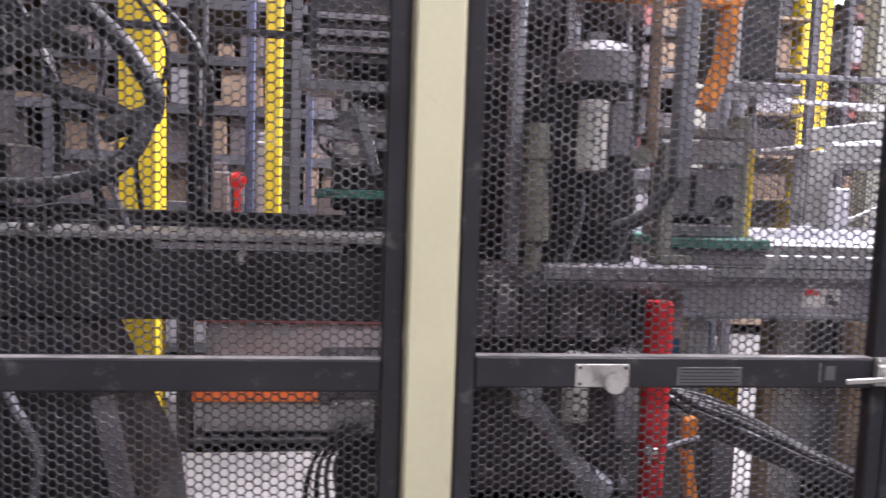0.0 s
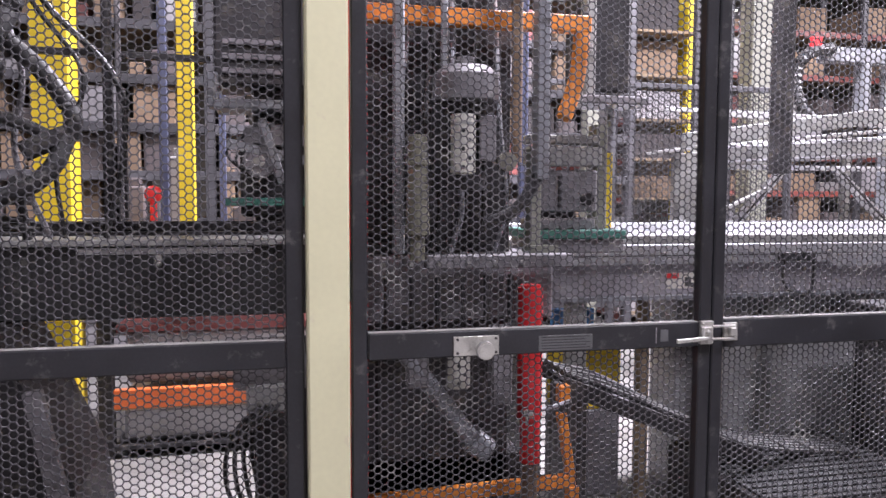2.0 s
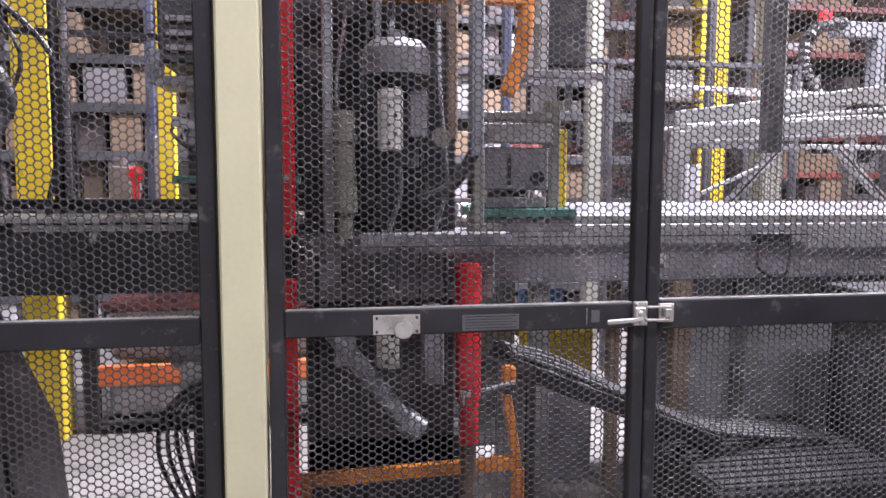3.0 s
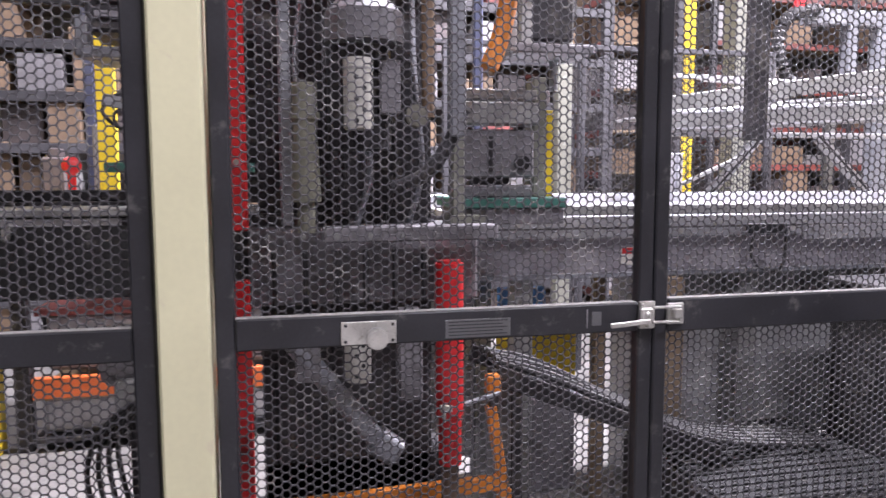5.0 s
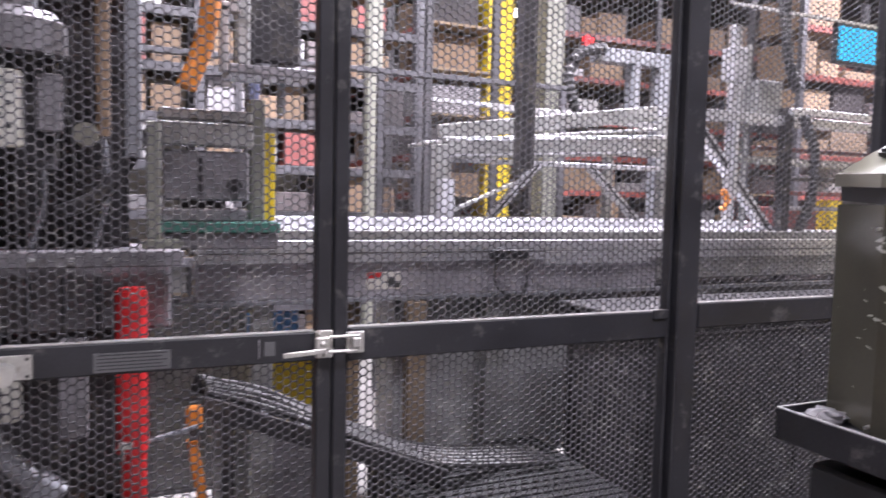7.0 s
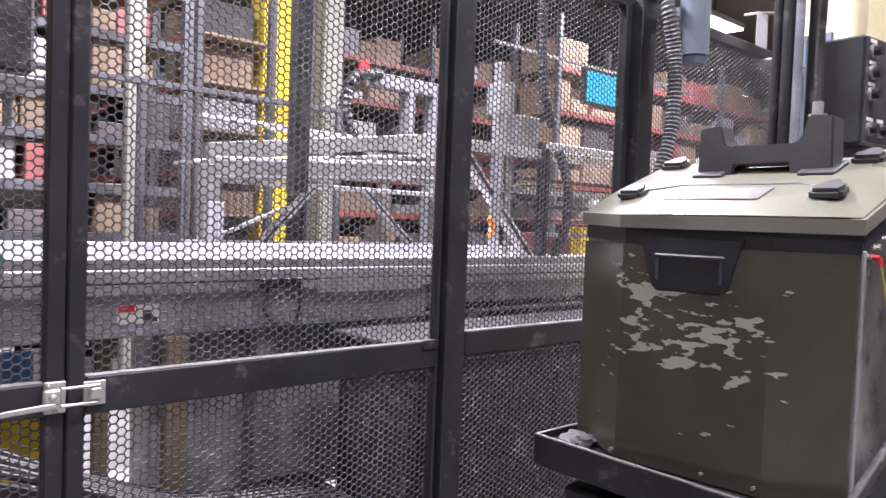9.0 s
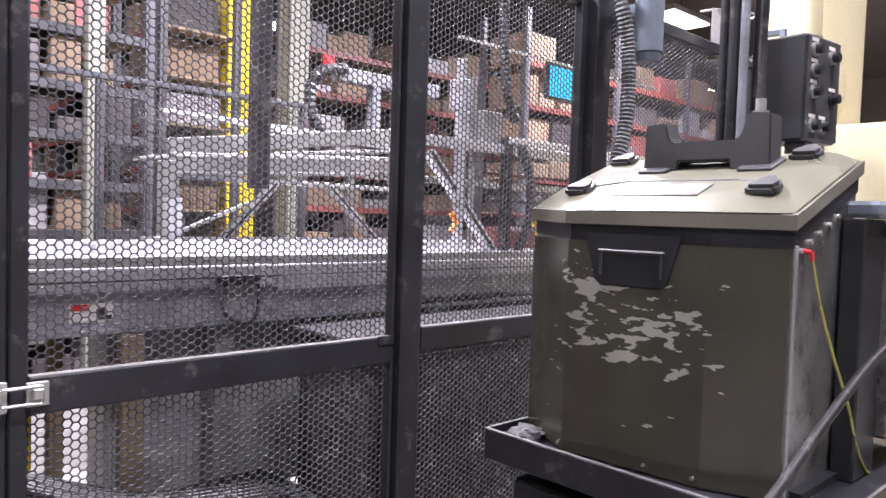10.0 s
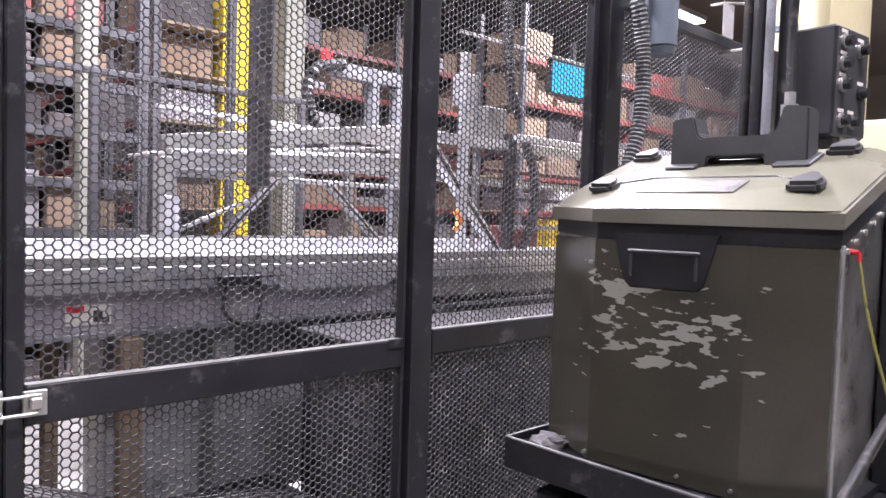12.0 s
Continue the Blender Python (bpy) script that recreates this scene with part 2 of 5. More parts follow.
class Shape:
    """Gathers bevelled boxes, tubes and prisms into one mesh."""

    def __init__(self):
        self.bm = bmesh.new()

    def box(self, x0, x1, y0, y1, z0, z1, bevel=0.003, turn=None):
        r = bmesh.ops.create_cube(self.bm, size=1)
        m = Matrix.LocRotScale(((x0 + x1) / 2, (y0 + y1) / 2, (z0 + z1) / 2), None, (abs(x1 - x0), abs(y1 - y0), abs(z1 - z0)))
        bmesh.ops.transform(self.bm, matrix=(turn @ m) if turn else m, verts=r["verts"])
        if bevel:
            edges = list({e for v in r["verts"] for e in v.link_edges})
            bmesh.ops.bevel(self.bm, geom=edges, offset=bevel, segments=1, affect="EDGES")
        return self

    def bar(self, a, b, w, h, bevel=0.002):
        """A bar of w x h from a to b."""
        a, b = Vector(a), Vector(b)
        d = b - a
        up = Vector((0, 0, 1)) if abs(d.normalized().z) < 0.99 else Vector((0, 1, 0))
        side = d.cross(up).normalized()
        up = side.cross(d).normalized()
        m = Matrix((side, d.normalized(), up)).transposed().to_4x4()
        m.translation = (a + b) / 2
        return self.box(-w / 2, w / 2, -d.length / 2, d.length / 2, -h / 2, h / 2, bevel, m)

    def rod(self, a, b, r, r2=None, n=16, bevel=0.0):
        a, b = Vector(a), Vector(b)
        d = b - a
        m = Matrix.Translation((a + b) / 2) @ d.to_track_quat("Z", "Y").to_matrix().to_4x4()
        g = bmesh.ops.create_cone(self.bm, cap_ends=True, segments=n, radius1=r, radius2=r if r2 is None else r2, depth=d.length, matrix=m)
        if bevel:
            rims = [e for e in {e for v in g["verts"] for e in v.link_edges} if len(e.link_faces) == 2 and any(len(f.verts) > 4 for f in e.link_faces)]
            bmesh.ops.bevel(self.bm, geom=rims, offset=bevel, segments=2, affect="EDGES")
        return self

    def tube(self, points, r, n=10, steps=8, ribs=0.0, pitch=0.02):
        """A round hose along a smooth line through the points."""
        pts = smooth_line(points, steps)
        if ribs:
            total = sum((q - p).length for p, q in zip(pts, pts[1:]))
            pts = resample(pts, max(8, int(total / pitch * 2)))
        rings = []
        for i, p in enumerate(pts):
            d = (pts[min(i + 1, len(pts) - 1)] - pts[max(i - 1, 0)]).normalized()
            up = Vector((0, 0, 1)) if abs(d.z) < 0.9 else Vector((0, 1, 0))
            s = d.cross(up).normalized()
            u = s.cross(d)
            rad = r * (1 + (ribs if i % 2 else -ribs))
            rings.append([self.bm.verts.new(p + rad * (math.cos(a) * s + math.sin(a) * u)) for a in [2 * math.pi * k / n for k in range(n)]])
        for p, q in zip(rings, rings[1:]):
            for k in range(n):
                self.bm.faces.new((p[k], p[(k + 1) % n], q[(k + 1) % n], q[k]))
        self.bm.faces.new(rings[0][::-1]), self.bm.faces.new(rings[-1])
        return self

    def prism(self, outline, z0, z1, bevel=0.0, turn=None):
        """A flat outline in x and y, drawn out from z0 to z1."""
        lo = [self.bm.verts.new((x, y, z0)) for x, y in outline]
        hi = [self.bm.verts.new((x, y, z1)) for x, y in outline]
        k = len(outline)
        faces = [self.bm.faces.new(lo[::-1]), self.bm.faces.new(hi)]
        faces += [self.bm.faces.new((lo[i], lo[(i + 1) % k], hi[(i + 1) % k], hi[i])) for i in range(k)]
        bmesh.ops.recalc_face_normals(self.bm, faces=faces)
        if turn:
            bmesh.ops.transform(self.bm, matrix=turn, verts=lo + hi)
        if bevel:
            bmesh.ops.bevel(self.bm, geom=list({e for f in faces for e in f.edges}), offset=bevel, segments=2, affect="EDGES")
        return self

    def dome(self, c, r, squash=(1, 1, 1), n=16):
        g = bmesh.ops.create_uvsphere(self.bm, u_segments=n, v_segments=n // 2, radius=r)
        bmesh.ops.transform(self.bm, matrix=Matrix.LocRotScale(c, None, squash), verts=g["verts"])
        return self


def smooth_line(points, steps):
    p = [Vector(q) for q in points]
    if len(p) < 3:
        return p
    p = [2 * p[0] - p[1], *p, 2 * p[-1] - p[-2]]
    out = []
    for a, b, c, d in zip(p, p[1:], p[2:], p[3:]):
        for i in range(steps):
            t = i / steps
            out.append(0.5 * (2 * b + (c - a) * t + (2 * a - 5 * b + 4 * c - d) * t * t + (3 * b - a - 3 * c + d) * t ** 3))
    return [*out, p[-2]]


def resample(pts, count):
    lengths = [0.0]
    for a, b in zip(pts, pts[1:]):
        lengths.append(lengths[-1] + (b - a).length)
    out, j = [], 0
    for i in range(count + 1):
        s = lengths[-1] * i / count
        while j < len(pts) - 2 and lengths[j + 1] < s:
            j += 1
        f = (s - lengths[j]) / max(1e-9, lengths[j + 1] - lengths[j])
        out.append(pts[j].lerp(pts[j + 1], f))
    return out


def part(name, shape, mat, parent=None, label="", smooth=False):
    bm = shape.bm if isinstance(shape, Shape) else shape
    me = bpy.data.meshes.new(name)
    bm.to_mesh(me)
    bm.free()
    if smooth:
        me.shade_smooth()
        me.set_sharp_from_angle(angle=radians(40))
    me.materials.append(mat)
    ob = new(name, me)
    if parent:
        ob.parent = parent
        ob.matrix_parent_inverse = parent.matrix_world.inverted()
    return tagged(ob, label)


def thing(name, label, category, group="", kind="", at=(0, 0, 0)):
    ob = new(name)
    ob.location = at
    ob.matrix_world = Matrix.Translation(at)
    ob.empty_display_size = 0.1
    return tagged(ob, label, category, group, kind)


def solid(name, shape, mat, label, category, group="", kind="", smooth=False):
    return tagged(part(name, shape, mat, None, "", smooth), label, category, group, kind)


def hex_sheet(name, x0, x1, z0, z1, y, mat, parent, pitch=0.0215, web=0.0034, thick=0.0015):
    """A steel sheet punched with hexagons in staggered columns."""
    outer, inner = pitch / math.sqrt(3), (pitch - web) / math.sqrt(3)
    step = 1.5 * outer
    cols, rows = int((x1 - x0 - outer) / step) + 1, int((z1 - z0 - pitch) / pitch) + 1
    i, j = np.meshgrid(np.arange(cols), np.arange(rows), indexing="ij")
    cx = (x0 + outer / 2 + i * step).ravel()
    cz = (z0 + pitch / 2 + j * pitch + (i % 2) * pitch / 2).ravel()
    a = np.arange(6) * math.pi / 3
    ring = np.stack([np.cos(a), np.sin(a)], 1)
    verts = []
    for rad, yy in ((outer, y - thick), (inner, y - thick), (inner, y + thick), (outer, y + thick)):
        v = np.empty((len(cx), 6, 3))
        v[..., 0] = cx[:, None] + rad * ring[None, :, 0]
        v[..., 2] = cz[:, None] + rad * ring[None, :, 1]
        v[..., 1] = yy
        verts.append(v)
    verts = np.concatenate(verts, 1)
    quads = []
    for layer in range(3):
        for k in range(6):
            quads.append((layer * 6 + k, layer * 6 + (k + 1) % 6, layer * 6 + 6 + (k + 1) % 6, layer * 6 + 6 + k))
    quads = (np.arange(len(cx))[:, None, None] * 24 + np.array(quads)[None]).reshape(-1)
    me = bpy.data.meshes.new(name)
    me.vertices.add(len(cx) * 24)
    me.vertices.foreach_set("co", verts.reshape(-1))
    me.loops.add(len(quads))
    me.loops.foreach_set("vertex_index", quads)
    me.polygons.add(len(quads) // 4)
    me.polygons.foreach_set("loop_start", np.arange(len(quads) // 4) * 4)
    me.update(calc_edges=True)
    me.validate()
    me.materials.append(mat)
    ob = new(name, me)
    ob.parent = parent
    ob.matrix_parent_inverse = parent.matrix_world.inverted()
    return ob


def shift(ob, m):
    """Moves a thing built in place, parts and all, by the matrix m; what stands on the floor stays on it."""
    for child in ob.children_recursive or [ob]:
        standing = [v.index for v in child.data.vertices if abs(v.co.z) < 0.02]
        child.data.transform(m)
        for i in standing:
            child.data.vertices[i].co.z = 0.0


# ---- hall ----
solid("floor", Shape().box(-14, 26, -9, 24, -0.2, 0, 0), CONCRETE, "worn grey concrete floor of the factory hall", "floor", kind="structure")
solid("ceiling", Shape().box(-14, 26, -9, 24, 6.2, 6.4, 0), ROOF, "brown roof deck of the factory hall", "ceiling", kind="structure")
solid("wall_north", Shape().box(-14, 26, 24, 24.2, 0, 6.2, 0), SHEET, "beige sheet wall far behind the racks", "wall", kind="structure")
solid("wall_south", Shape().box(-14, 26, -9.2, -9, 0, 6.2, 0), SHEET, "plain beige wall of the hall", "wall", kind="structure")
solid("wall_west", Shape().box(-14.2, -14, -9, 24, 0, 6.2, 0), SHEET, "plain beige wall of the hall", "wall", kind="structure")
solid("wall_east", Shape().box(26, 26.2, -9, 24, 0, 6.2, 0), SHEET, "plain beige wall of the hall", "wall", kind="structure")
# Bodies for the added, unseen LAMPS, and four lamps further off that give no watts.
for lx, ly, _ in LAMPS + [(9.05, 13.9, 0), (8.96, 16.8, 0), (20.9, 10.5, 0), (14.0, 7.2, 0)]:
    lampo = thing("ceiling_lamp", "white high-bay lamp under the roof, the near ones added for light", "lamp", "high-bay lamps", at=(lx, ly, 5.45))
    part("housing", Shape().box(lx - 0.7, lx + 0.7, ly - 0.28, ly + 0.28, 5.5, 5.6, 0.02), ALU, lampo)
    part("diffuser", Shape().box(lx - 0.66, lx + 0.66, ly - 0.25, ly + 0.25, 5.46, 5.496, 0.004), TUBE_GLOW, lampo, "glowing white diffuser")
    part("hanger", Shape().rod((lx, ly, 5.6), (lx, ly, 6.2), 0.01), IRON, lampo)

# ---- guard fence ----
FY, TOP = 1.645, 2.45  # plane and height of the fence


def post(x0, x1, y0, y1, mat, label):
    t = thing("fence_post", label, "post", at=((x0 + x1) / 2, (y0 + y1) / 2, 0))
    part("upright", Shape().box(x0, x1, y0, y1, 0.012, TOP, 0.004), mat, t)
    part("foot_plate", Shape().box(x0 - 0.04, x1 + 0.04, y0 - 0.04, y1 + 0.04, 0, 0.012, 0.002), mat, t)
    return t


def panel(name, x0, x1, rail0, rail1, label, category, left=0.045, right=0.045, lift=0.06):
    """A framed leaf of punched sheet with a middle rail."""
    t = thing(name, label, category, "guard fence panels", at=((x0 + x1) / 2, FY, lift))
    y0, y1 = FY - 0.02, FY + 0.02
    part("stile", Shape().box(x0, x0 + left, y0, y1, lift, TOP - 0.03, 0.004), FRAME, t)
    part("stile", Shape().box(x1 - right, x1, y0, y1, lift, TOP - 0.03, 0.004), FRAME, t)
    a, b = x0 + left + 0.0005, x1 - right - 0.0005
    part("bottom_rail", Shape().box(a, b, y0, y1, lift, lift + 0.05, 0.004), FRAME, t)
    part("middle_rail", Shape().box(a, b, y0 - 0.003, y1, rail0, rail1, 0.004), FRAME, t, "black middle rail with a dusty upper edge")
    part("rail_dust", Shape().box(a + 0.002, b - 0.002, y0 - 0.0005, y1 - 0.014, rail1, rail1 + 0.0012, 0), DUSTY, t, "pale dust lying on the rail")
    part("top_rail", Shape().box(a, b, y0, y1, TOP - 0.08, TOP - 0.03, 0.004), FRAME, t)
    sy = FY + 0.012
    hex_sheet("perforated_sheet", x0 + 0.01, x1 - 0.01, lift + 0.01, TOP - 0.05, sy, MESH, t)
    return t


solid("cream_column", Shape().box(0.157, 0.268, 1.60, 1.72, 0, 2.9, 0.006), CREAM, "tall cream-painted square column between the guard panels", "column")
panel("guard_fence", -1.25, 0.150, 1.020, 1.094, "black framed guard panel of hexagonal mesh", "fence panel", 0.05, 0.048)
gate = panel("gate", 0.276, 1.349, 1.030, 1.104, "closed black gate of hexagonal mesh with a latch", "gate", 0.042, 0.040)
gate2 = panel("gate", 1.353, 2.440, 1.024, 1.110, "closed black gate leaf of hexagonal mesh", "gate", 0.038, 0.012)
post(2.445, 2.528, 1.60, 1.68, FRAME, "black square post of the guard fence")
panel("guard_fence", 2.532, 3.405, 1.048, 1.129, "black framed guard panel of hexagonal mesh", "fence panel", 0.02, 0.04)
panel("guard_fence", 3.515, 4.99, 1.048, 1.129, "black framed guard panel of hexagonal mesh", "fence panel", 0.04, 0.04)
panel("guard_fence", -2.35, -1.26, 1.020, 1.094, "black framed guard panel of hexagonal mesh", "fence panel", 0.05, 0.048)
post(3.410, 3.510, 1.58, 1.66, FRAME, "black square post of the guard fence")
post(5.0, 5.08, 1.60, 1.68, FRAME, "black square post of the guard fence")

ry = FY - 0.023
# knob plate, label and latch on the gates
part("knob_plate", Shape().box(0.554, 0.683, ry - 0.006, ry, 1.034, 1.088, 0.001), ZINC, gate, "scratched zinc plate")
knob = part("knob", Shape().rod((0.632, ry - 0.006, 1.056), (0.632, ry - 0.035, 1.056), 0.014, n=20).rod((0.632, ry - 0.035, 1.056), (0.632, ry - 0.062, 1.056), 0.026, 0.024, n=24, bevel=0.004), ZINC, gate, "round grey knob", True)
for bx, bz in ((0.564, 1.042), (0.564, 1.08), (0.674, 1.042), (0.674, 1.08)):
    part("screw", Shape().rod((bx, ry - 0.006, bz), (bx, ry - 0.0085, bz), 0.004, n=8), IRON, gate)
tag = part("label_plate", Shape().box(0.802, 0.965, ry - 0.002, ry, 1.037, 1.081, 0.0005), PLATE, gate, "dull grey plate with unreadable lines")
for k in range(5):
    part("printed_line", Shape().box(0.81, 0.957 - 0.012 * (k % 2), ry - 0.0026, ry - 0.002, 1.043 + 0.008 * k, 1.0455 + 0.008 * k, 0), FRAME, tag)
part("weld_mark", Shape().box(1.165, 1.168, ry - 0.002, ry, 1.045, 1.092, 0), IRON_GREY, gate)
part("weld_mark", Shape().box(1.18, 1.205, ry - 0.0015, ry, 1.05, 1.085, 0), PLATE, gate, "pale scrape in the paint")
latch = part("latch_base", Shape().box(1.305, 1.348, ry - 0.012, ry, 1.038, 1.108, 0.002).box(1.30, 1.335, ry - 0.03, ry - 0.012, 1.06, 1.094, 0.004), ZINC, gate, "bright zinc toggle latch")
part("latch_lever", Shape().bar((1.22, ry - 0.024, 1.052), (1.325, ry - 0.03, 1.060), 0.006, 0.013, 0.002), ZINC, latch)
part("latch_hook", Shape().rod((1.335, ry - 0.025, 1.094), (1.415, ry - 0.018, 1.092), 0.004, n=10).rod((1.335, ry - 0.025, 1.056), (1.41, ry - 0.018, 1.054), 0.004, n=10)
     .rod((1.413, ry - 0.018, 1.094), (1.413, ry - 0.018, 1.052), 0.004, n=10), ZINC, latch, "bright wire hook")
part("latch_rivet", Shape().dome((1.318, ry - 0.03, 1.078), 0.008).dome((1.326, ry - 0.014, 1.046), 0.006).dome((1.312, ry - 0.014, 1.1), 0.005), ZINC, latch, "", True)
keeper = part("keeper_plate", Shape().box(1.385, 1.432, ry - 0.008, ry + 0.003, 1.045, 1.10, 0.002).box(1.395, 1.418, ry - 0.026, ry - 0.008, 1.062, 1.088, 0.003), ZINC, gate2, "zinc keeper of the latch")
part("hinge_stub", Shape().box(2.37, 2.43, ry - 0.006, ry + 0.004, 1.085, 1.114, 0.002), FRAME, gate2)

# ---- press behind the fence ----
press = thing("press_frame", "dark greasy machine bed with a heavy front beam", "machine", at=(-0.5, 2.2, 0))
part("front_beam", Shape().box(-2.4, 0.62, 2.10, 2.32, 1.09, 1.318, 0.006), GREASE, press, "heavy dark beam with a worn edge")
part("beam_cap", Shape().box(-2.4, 0.36, 2.07, 2.36, 1.318, 1.338, 0.003), ALU_DULL, press, "worn grey cap strip")
part("guide_rail", Shape().box(-2.4, 0.30, 2.42, 2.48, 1.35, 1.385, 0.004).box(-2.4, 0.3, 2.36, 2.52, 1.30, 1.35, 0.003), IRON, press)
for lx in (-2.2, -0.78, 0.52):
    part("leg", Shape().box(lx - 0.05, lx + 0.05, 2.16, 2.28, 0, 1.09, 0.004), IRON, press)
part("worn_strip", Shape().box(-0.52, 0.0, 2.094, 2.099, 1.292, 1.312, 0.001), ALU, press, "bright rubbed strip")
part("eye_bolt", Shape().rod((-0.28, 2.10, 1.28), (-0.28, 2.07, 1.28), 0.012, n=12).dome((-0.28, 2.065, 1.265), 0.012), ZINC, press, "small bright bolt", True)

gear = thing("gear_casing", "dark oily gear casing under the press beam", "machine", at=(-1.2, 2.0, 0))
part("casing", Shape().prism([(-2.3, 0.0), (-0.44, 0.0), (-0.50, 0.62), (-0.62, 0.90), (-0.70, 1.085), (-2.3, 1.085)], -2.35, -1.93, 0.01, Matrix.Rotation(radians(90), 4, "X")), IRON, gear)
part("rib", Shape().bar((-0.60, 1.92, 0.92), (-0.46, 1.92, 0.2), 0.03, 0.05), IRON_GREY, gear)
part("cover", Shape().rod((-1.1, 1.93, 0.62), (-1.1, 1.90, 0.62), 0.26, n=32, bevel=0.008), IRON, gear, "", True)
for k in range(8):
    a = k * math.pi / 4
    part("bolt", Shape().rod((-1.1 + 0.22 * math.cos(a), 1.90, 0.62 + 0.22 * math.sin(a)), (-1.1 + 0.22 * math.cos(a), 1.888, 0.62 + 0.22 * math.sin(a)), 0.014, n=6), IRON_GREY, gear)
part("oil_hose", Shape().tube([(-0.85, 1.91, 1.02), (-0.80, 1.88, 0.92), (-0.74, 1.88, 0.78), (-0.78, 1.9, 0.6)], 0.012, 8), STEEL_TUBE, gear, "", True)
motor = thing("side_motor", "grey cylinder motor with wires beside the column", "motor", at=(0.06, 2.1, 0))
part("body", Shape().rod((-0.06, 2.1, 0.93), (0.2, 2.1, 0.93), 0.085, n=24, bevel=0.01), IRON_GREY, motor, "", True)
part("bracket", Shape().box(0.0, 0.2, 2.08, 2.16, 0.0, 0.85, 0.006), IRON, motor)
part("junction", Shape().box(-0.02, 0.10, 2.0, 2.07, 0.79, 0.88, 0.006), ALU_DULL, motor)
for k in range(4):
    part("wire", Shape().tube([(0.02 + 0.02 * k, 2.0, 0.82), (-0.06 + 0.02 * k, 1.95, 0.74), (-0.08 + 0.03 * k, 1.95, 0.6), (-0.02 + 0.02 * k, 2.0, 0.4), (0.03, 2.08, 0.2)], 0.007, 8), RUBBER, motor, "", True)

hoses = thing("hose_bundle", "looped black hydraulic hoses above the machine bed", "hoses", at=(-0.9, 2.1, 1.34))
for pts, r in (
    ([(-0.62, 2.2, 2.6), (-0.66, 2.1, 2.1), (-0.74, 2.02, 1.90), (-0.95, 1.98, 1.74), (-1.3, 2.0, 1.66)], 0.036),
    ([(-0.88, 2.2, 2.5), (-0.78, 2.15, 2.05), (-0.60, 2.12, 1.84), (-0.52, 2.1, 1.72), (-0.53, 2.1, 1.64)], 0.028),
    ([(-0.53, 2.1, 1.66), (-0.57, 2.05, 1.55), (-0.66, 2.02, 1.48), (-0.82, 2.0, 1.45), (-1.2, 2.0, 1.46)], 0.027),
    ([(-0.75, 2.25, 1.86), (-0.95, 2.2, 1.89), (-1.4, 2.15, 1.88)], 0.035),
    ([(-0.55, 2.12, 1.63), (-0.70, 2.1, 1.70), (-0.92, 2.05, 1.72), (-1.3, 2.0, 1.62)], 0.02),
    ([(-0.66, 2.02, 1.52), (-0.665, 2.1, 1.42), (-0.66, 2.12, 1.34)], 0.014),
    ([(-0.84, 2.04, 1.34), (-0.82, 2.04, 1.385), (-0.75, 2.05, 1.405), (-0.66, 2.08, 1.40)], 0.009),
    ([(-0.80, 2.05, 1.34), (-0.77, 2.06, 1.37), (-0.70, 2.07, 1.38), (-0.62, 2.1, 1.37)], 0.008),
    ([(-0.95, 2.1, 2.4), (-0.92, 2.1, 2.1), (-1.0, 2.05, 1.85), (-1.15, 2.0, 1.7)], 0.024),
    ([(-1.0, 2.0, 2.3), (-0.85, 1.98, 2.05), (-0.9, 1.97, 1.95), (-1.1, 1.96, 1.85)], 0.02),
):
    part("hose", Shape().tube(pts, r, 12, 8), RUBBER, hoses, "", True)
cab_rng = random.Random(3)
for k in range(9):
    x = -1.25 + 0.075 * k
    x2 = x + cab_rng.uniform(-0.2, 0.25)
    part("cable", Shape().tube([(x, 2.25, 2.6), (x + cab_rng.uniform(-0.05, 0.05), 2.2, 2.15), (x2, 2.18, 1.85), (x2 + cab_rng.uniform(-0.1, 0.1), 2.16, 1.6), (x2 + cab_rng.uniform(-0.1, 0.1), 2.2, 1.34)], cab_rng.uniform(0.006, 0.014), 8, 6), RUBBER if k % 3 else IRON_GREY, hoses, "", True)
for a, b, r in (((-1.05, 2.0, 1.45), (-0.94, 2.0, 1.47), 0.032), ((-1.2, 2.0, 1.66), (-1.06, 1.99, 1.68), 0.03), ((-0.64, 2.04, 1.60), (-0.53, 2.1, 1.66), 0.03)):
    part("hose_fitting", Shape().rod(a, b, r, n=6), ZINC if r > 0.031 else IRON, hoses, "hexagonal hose coupling")
valve = thing("valve_block", "dark block with ports behind the hoses", "valve block", at=(-1.2, 2.35, 1.385))
part("block", Shape().box(-1.55, -1.02, 2.38, 2.6, 1.386, 1.58, 0.008).box(-1.45, -1.1, 2.42, 2.6, 1.62, 1.95, 0.008).box(-1.3, -1.2, 2.45, 2.55, 1.55, 1.65, 0.0), IRON, valve)
for k in range(4):
    part("port", Shape().rod((-1.48 + 0.13 * k, 2.38, 1.48), (-1.48 + 0.13 * k, 2.34, 1.48), 0.03, n=6), IRON_GREY, valve)

head = thing("tool_head", "dark tool carriage with brackets beside the column", "machine head", at=(0.0, 2.4, 1.35))
part("upper_block", Shape().box(-0.13, 0.55, 2.36, 2.62, 1.86, 2.3, 0.01), IRON, head)
part("cross_plate", Shape().box(-0.13, 0.16, 2.30, 2.52, 1.775, 1.808, 0.004), STEEL_TUBE, head, "light grey cross plate")
part("bracket", Shape().box(-0.15, -0.115, 2.32, 2.4, 1.78, 1.9, 0.004), STEEL_TUBE, head)
part("lower_block", Shape().box(-0.05, 0.5, 2.42, 2.64, 1.40, 1.70, 0.01), IRON, head)
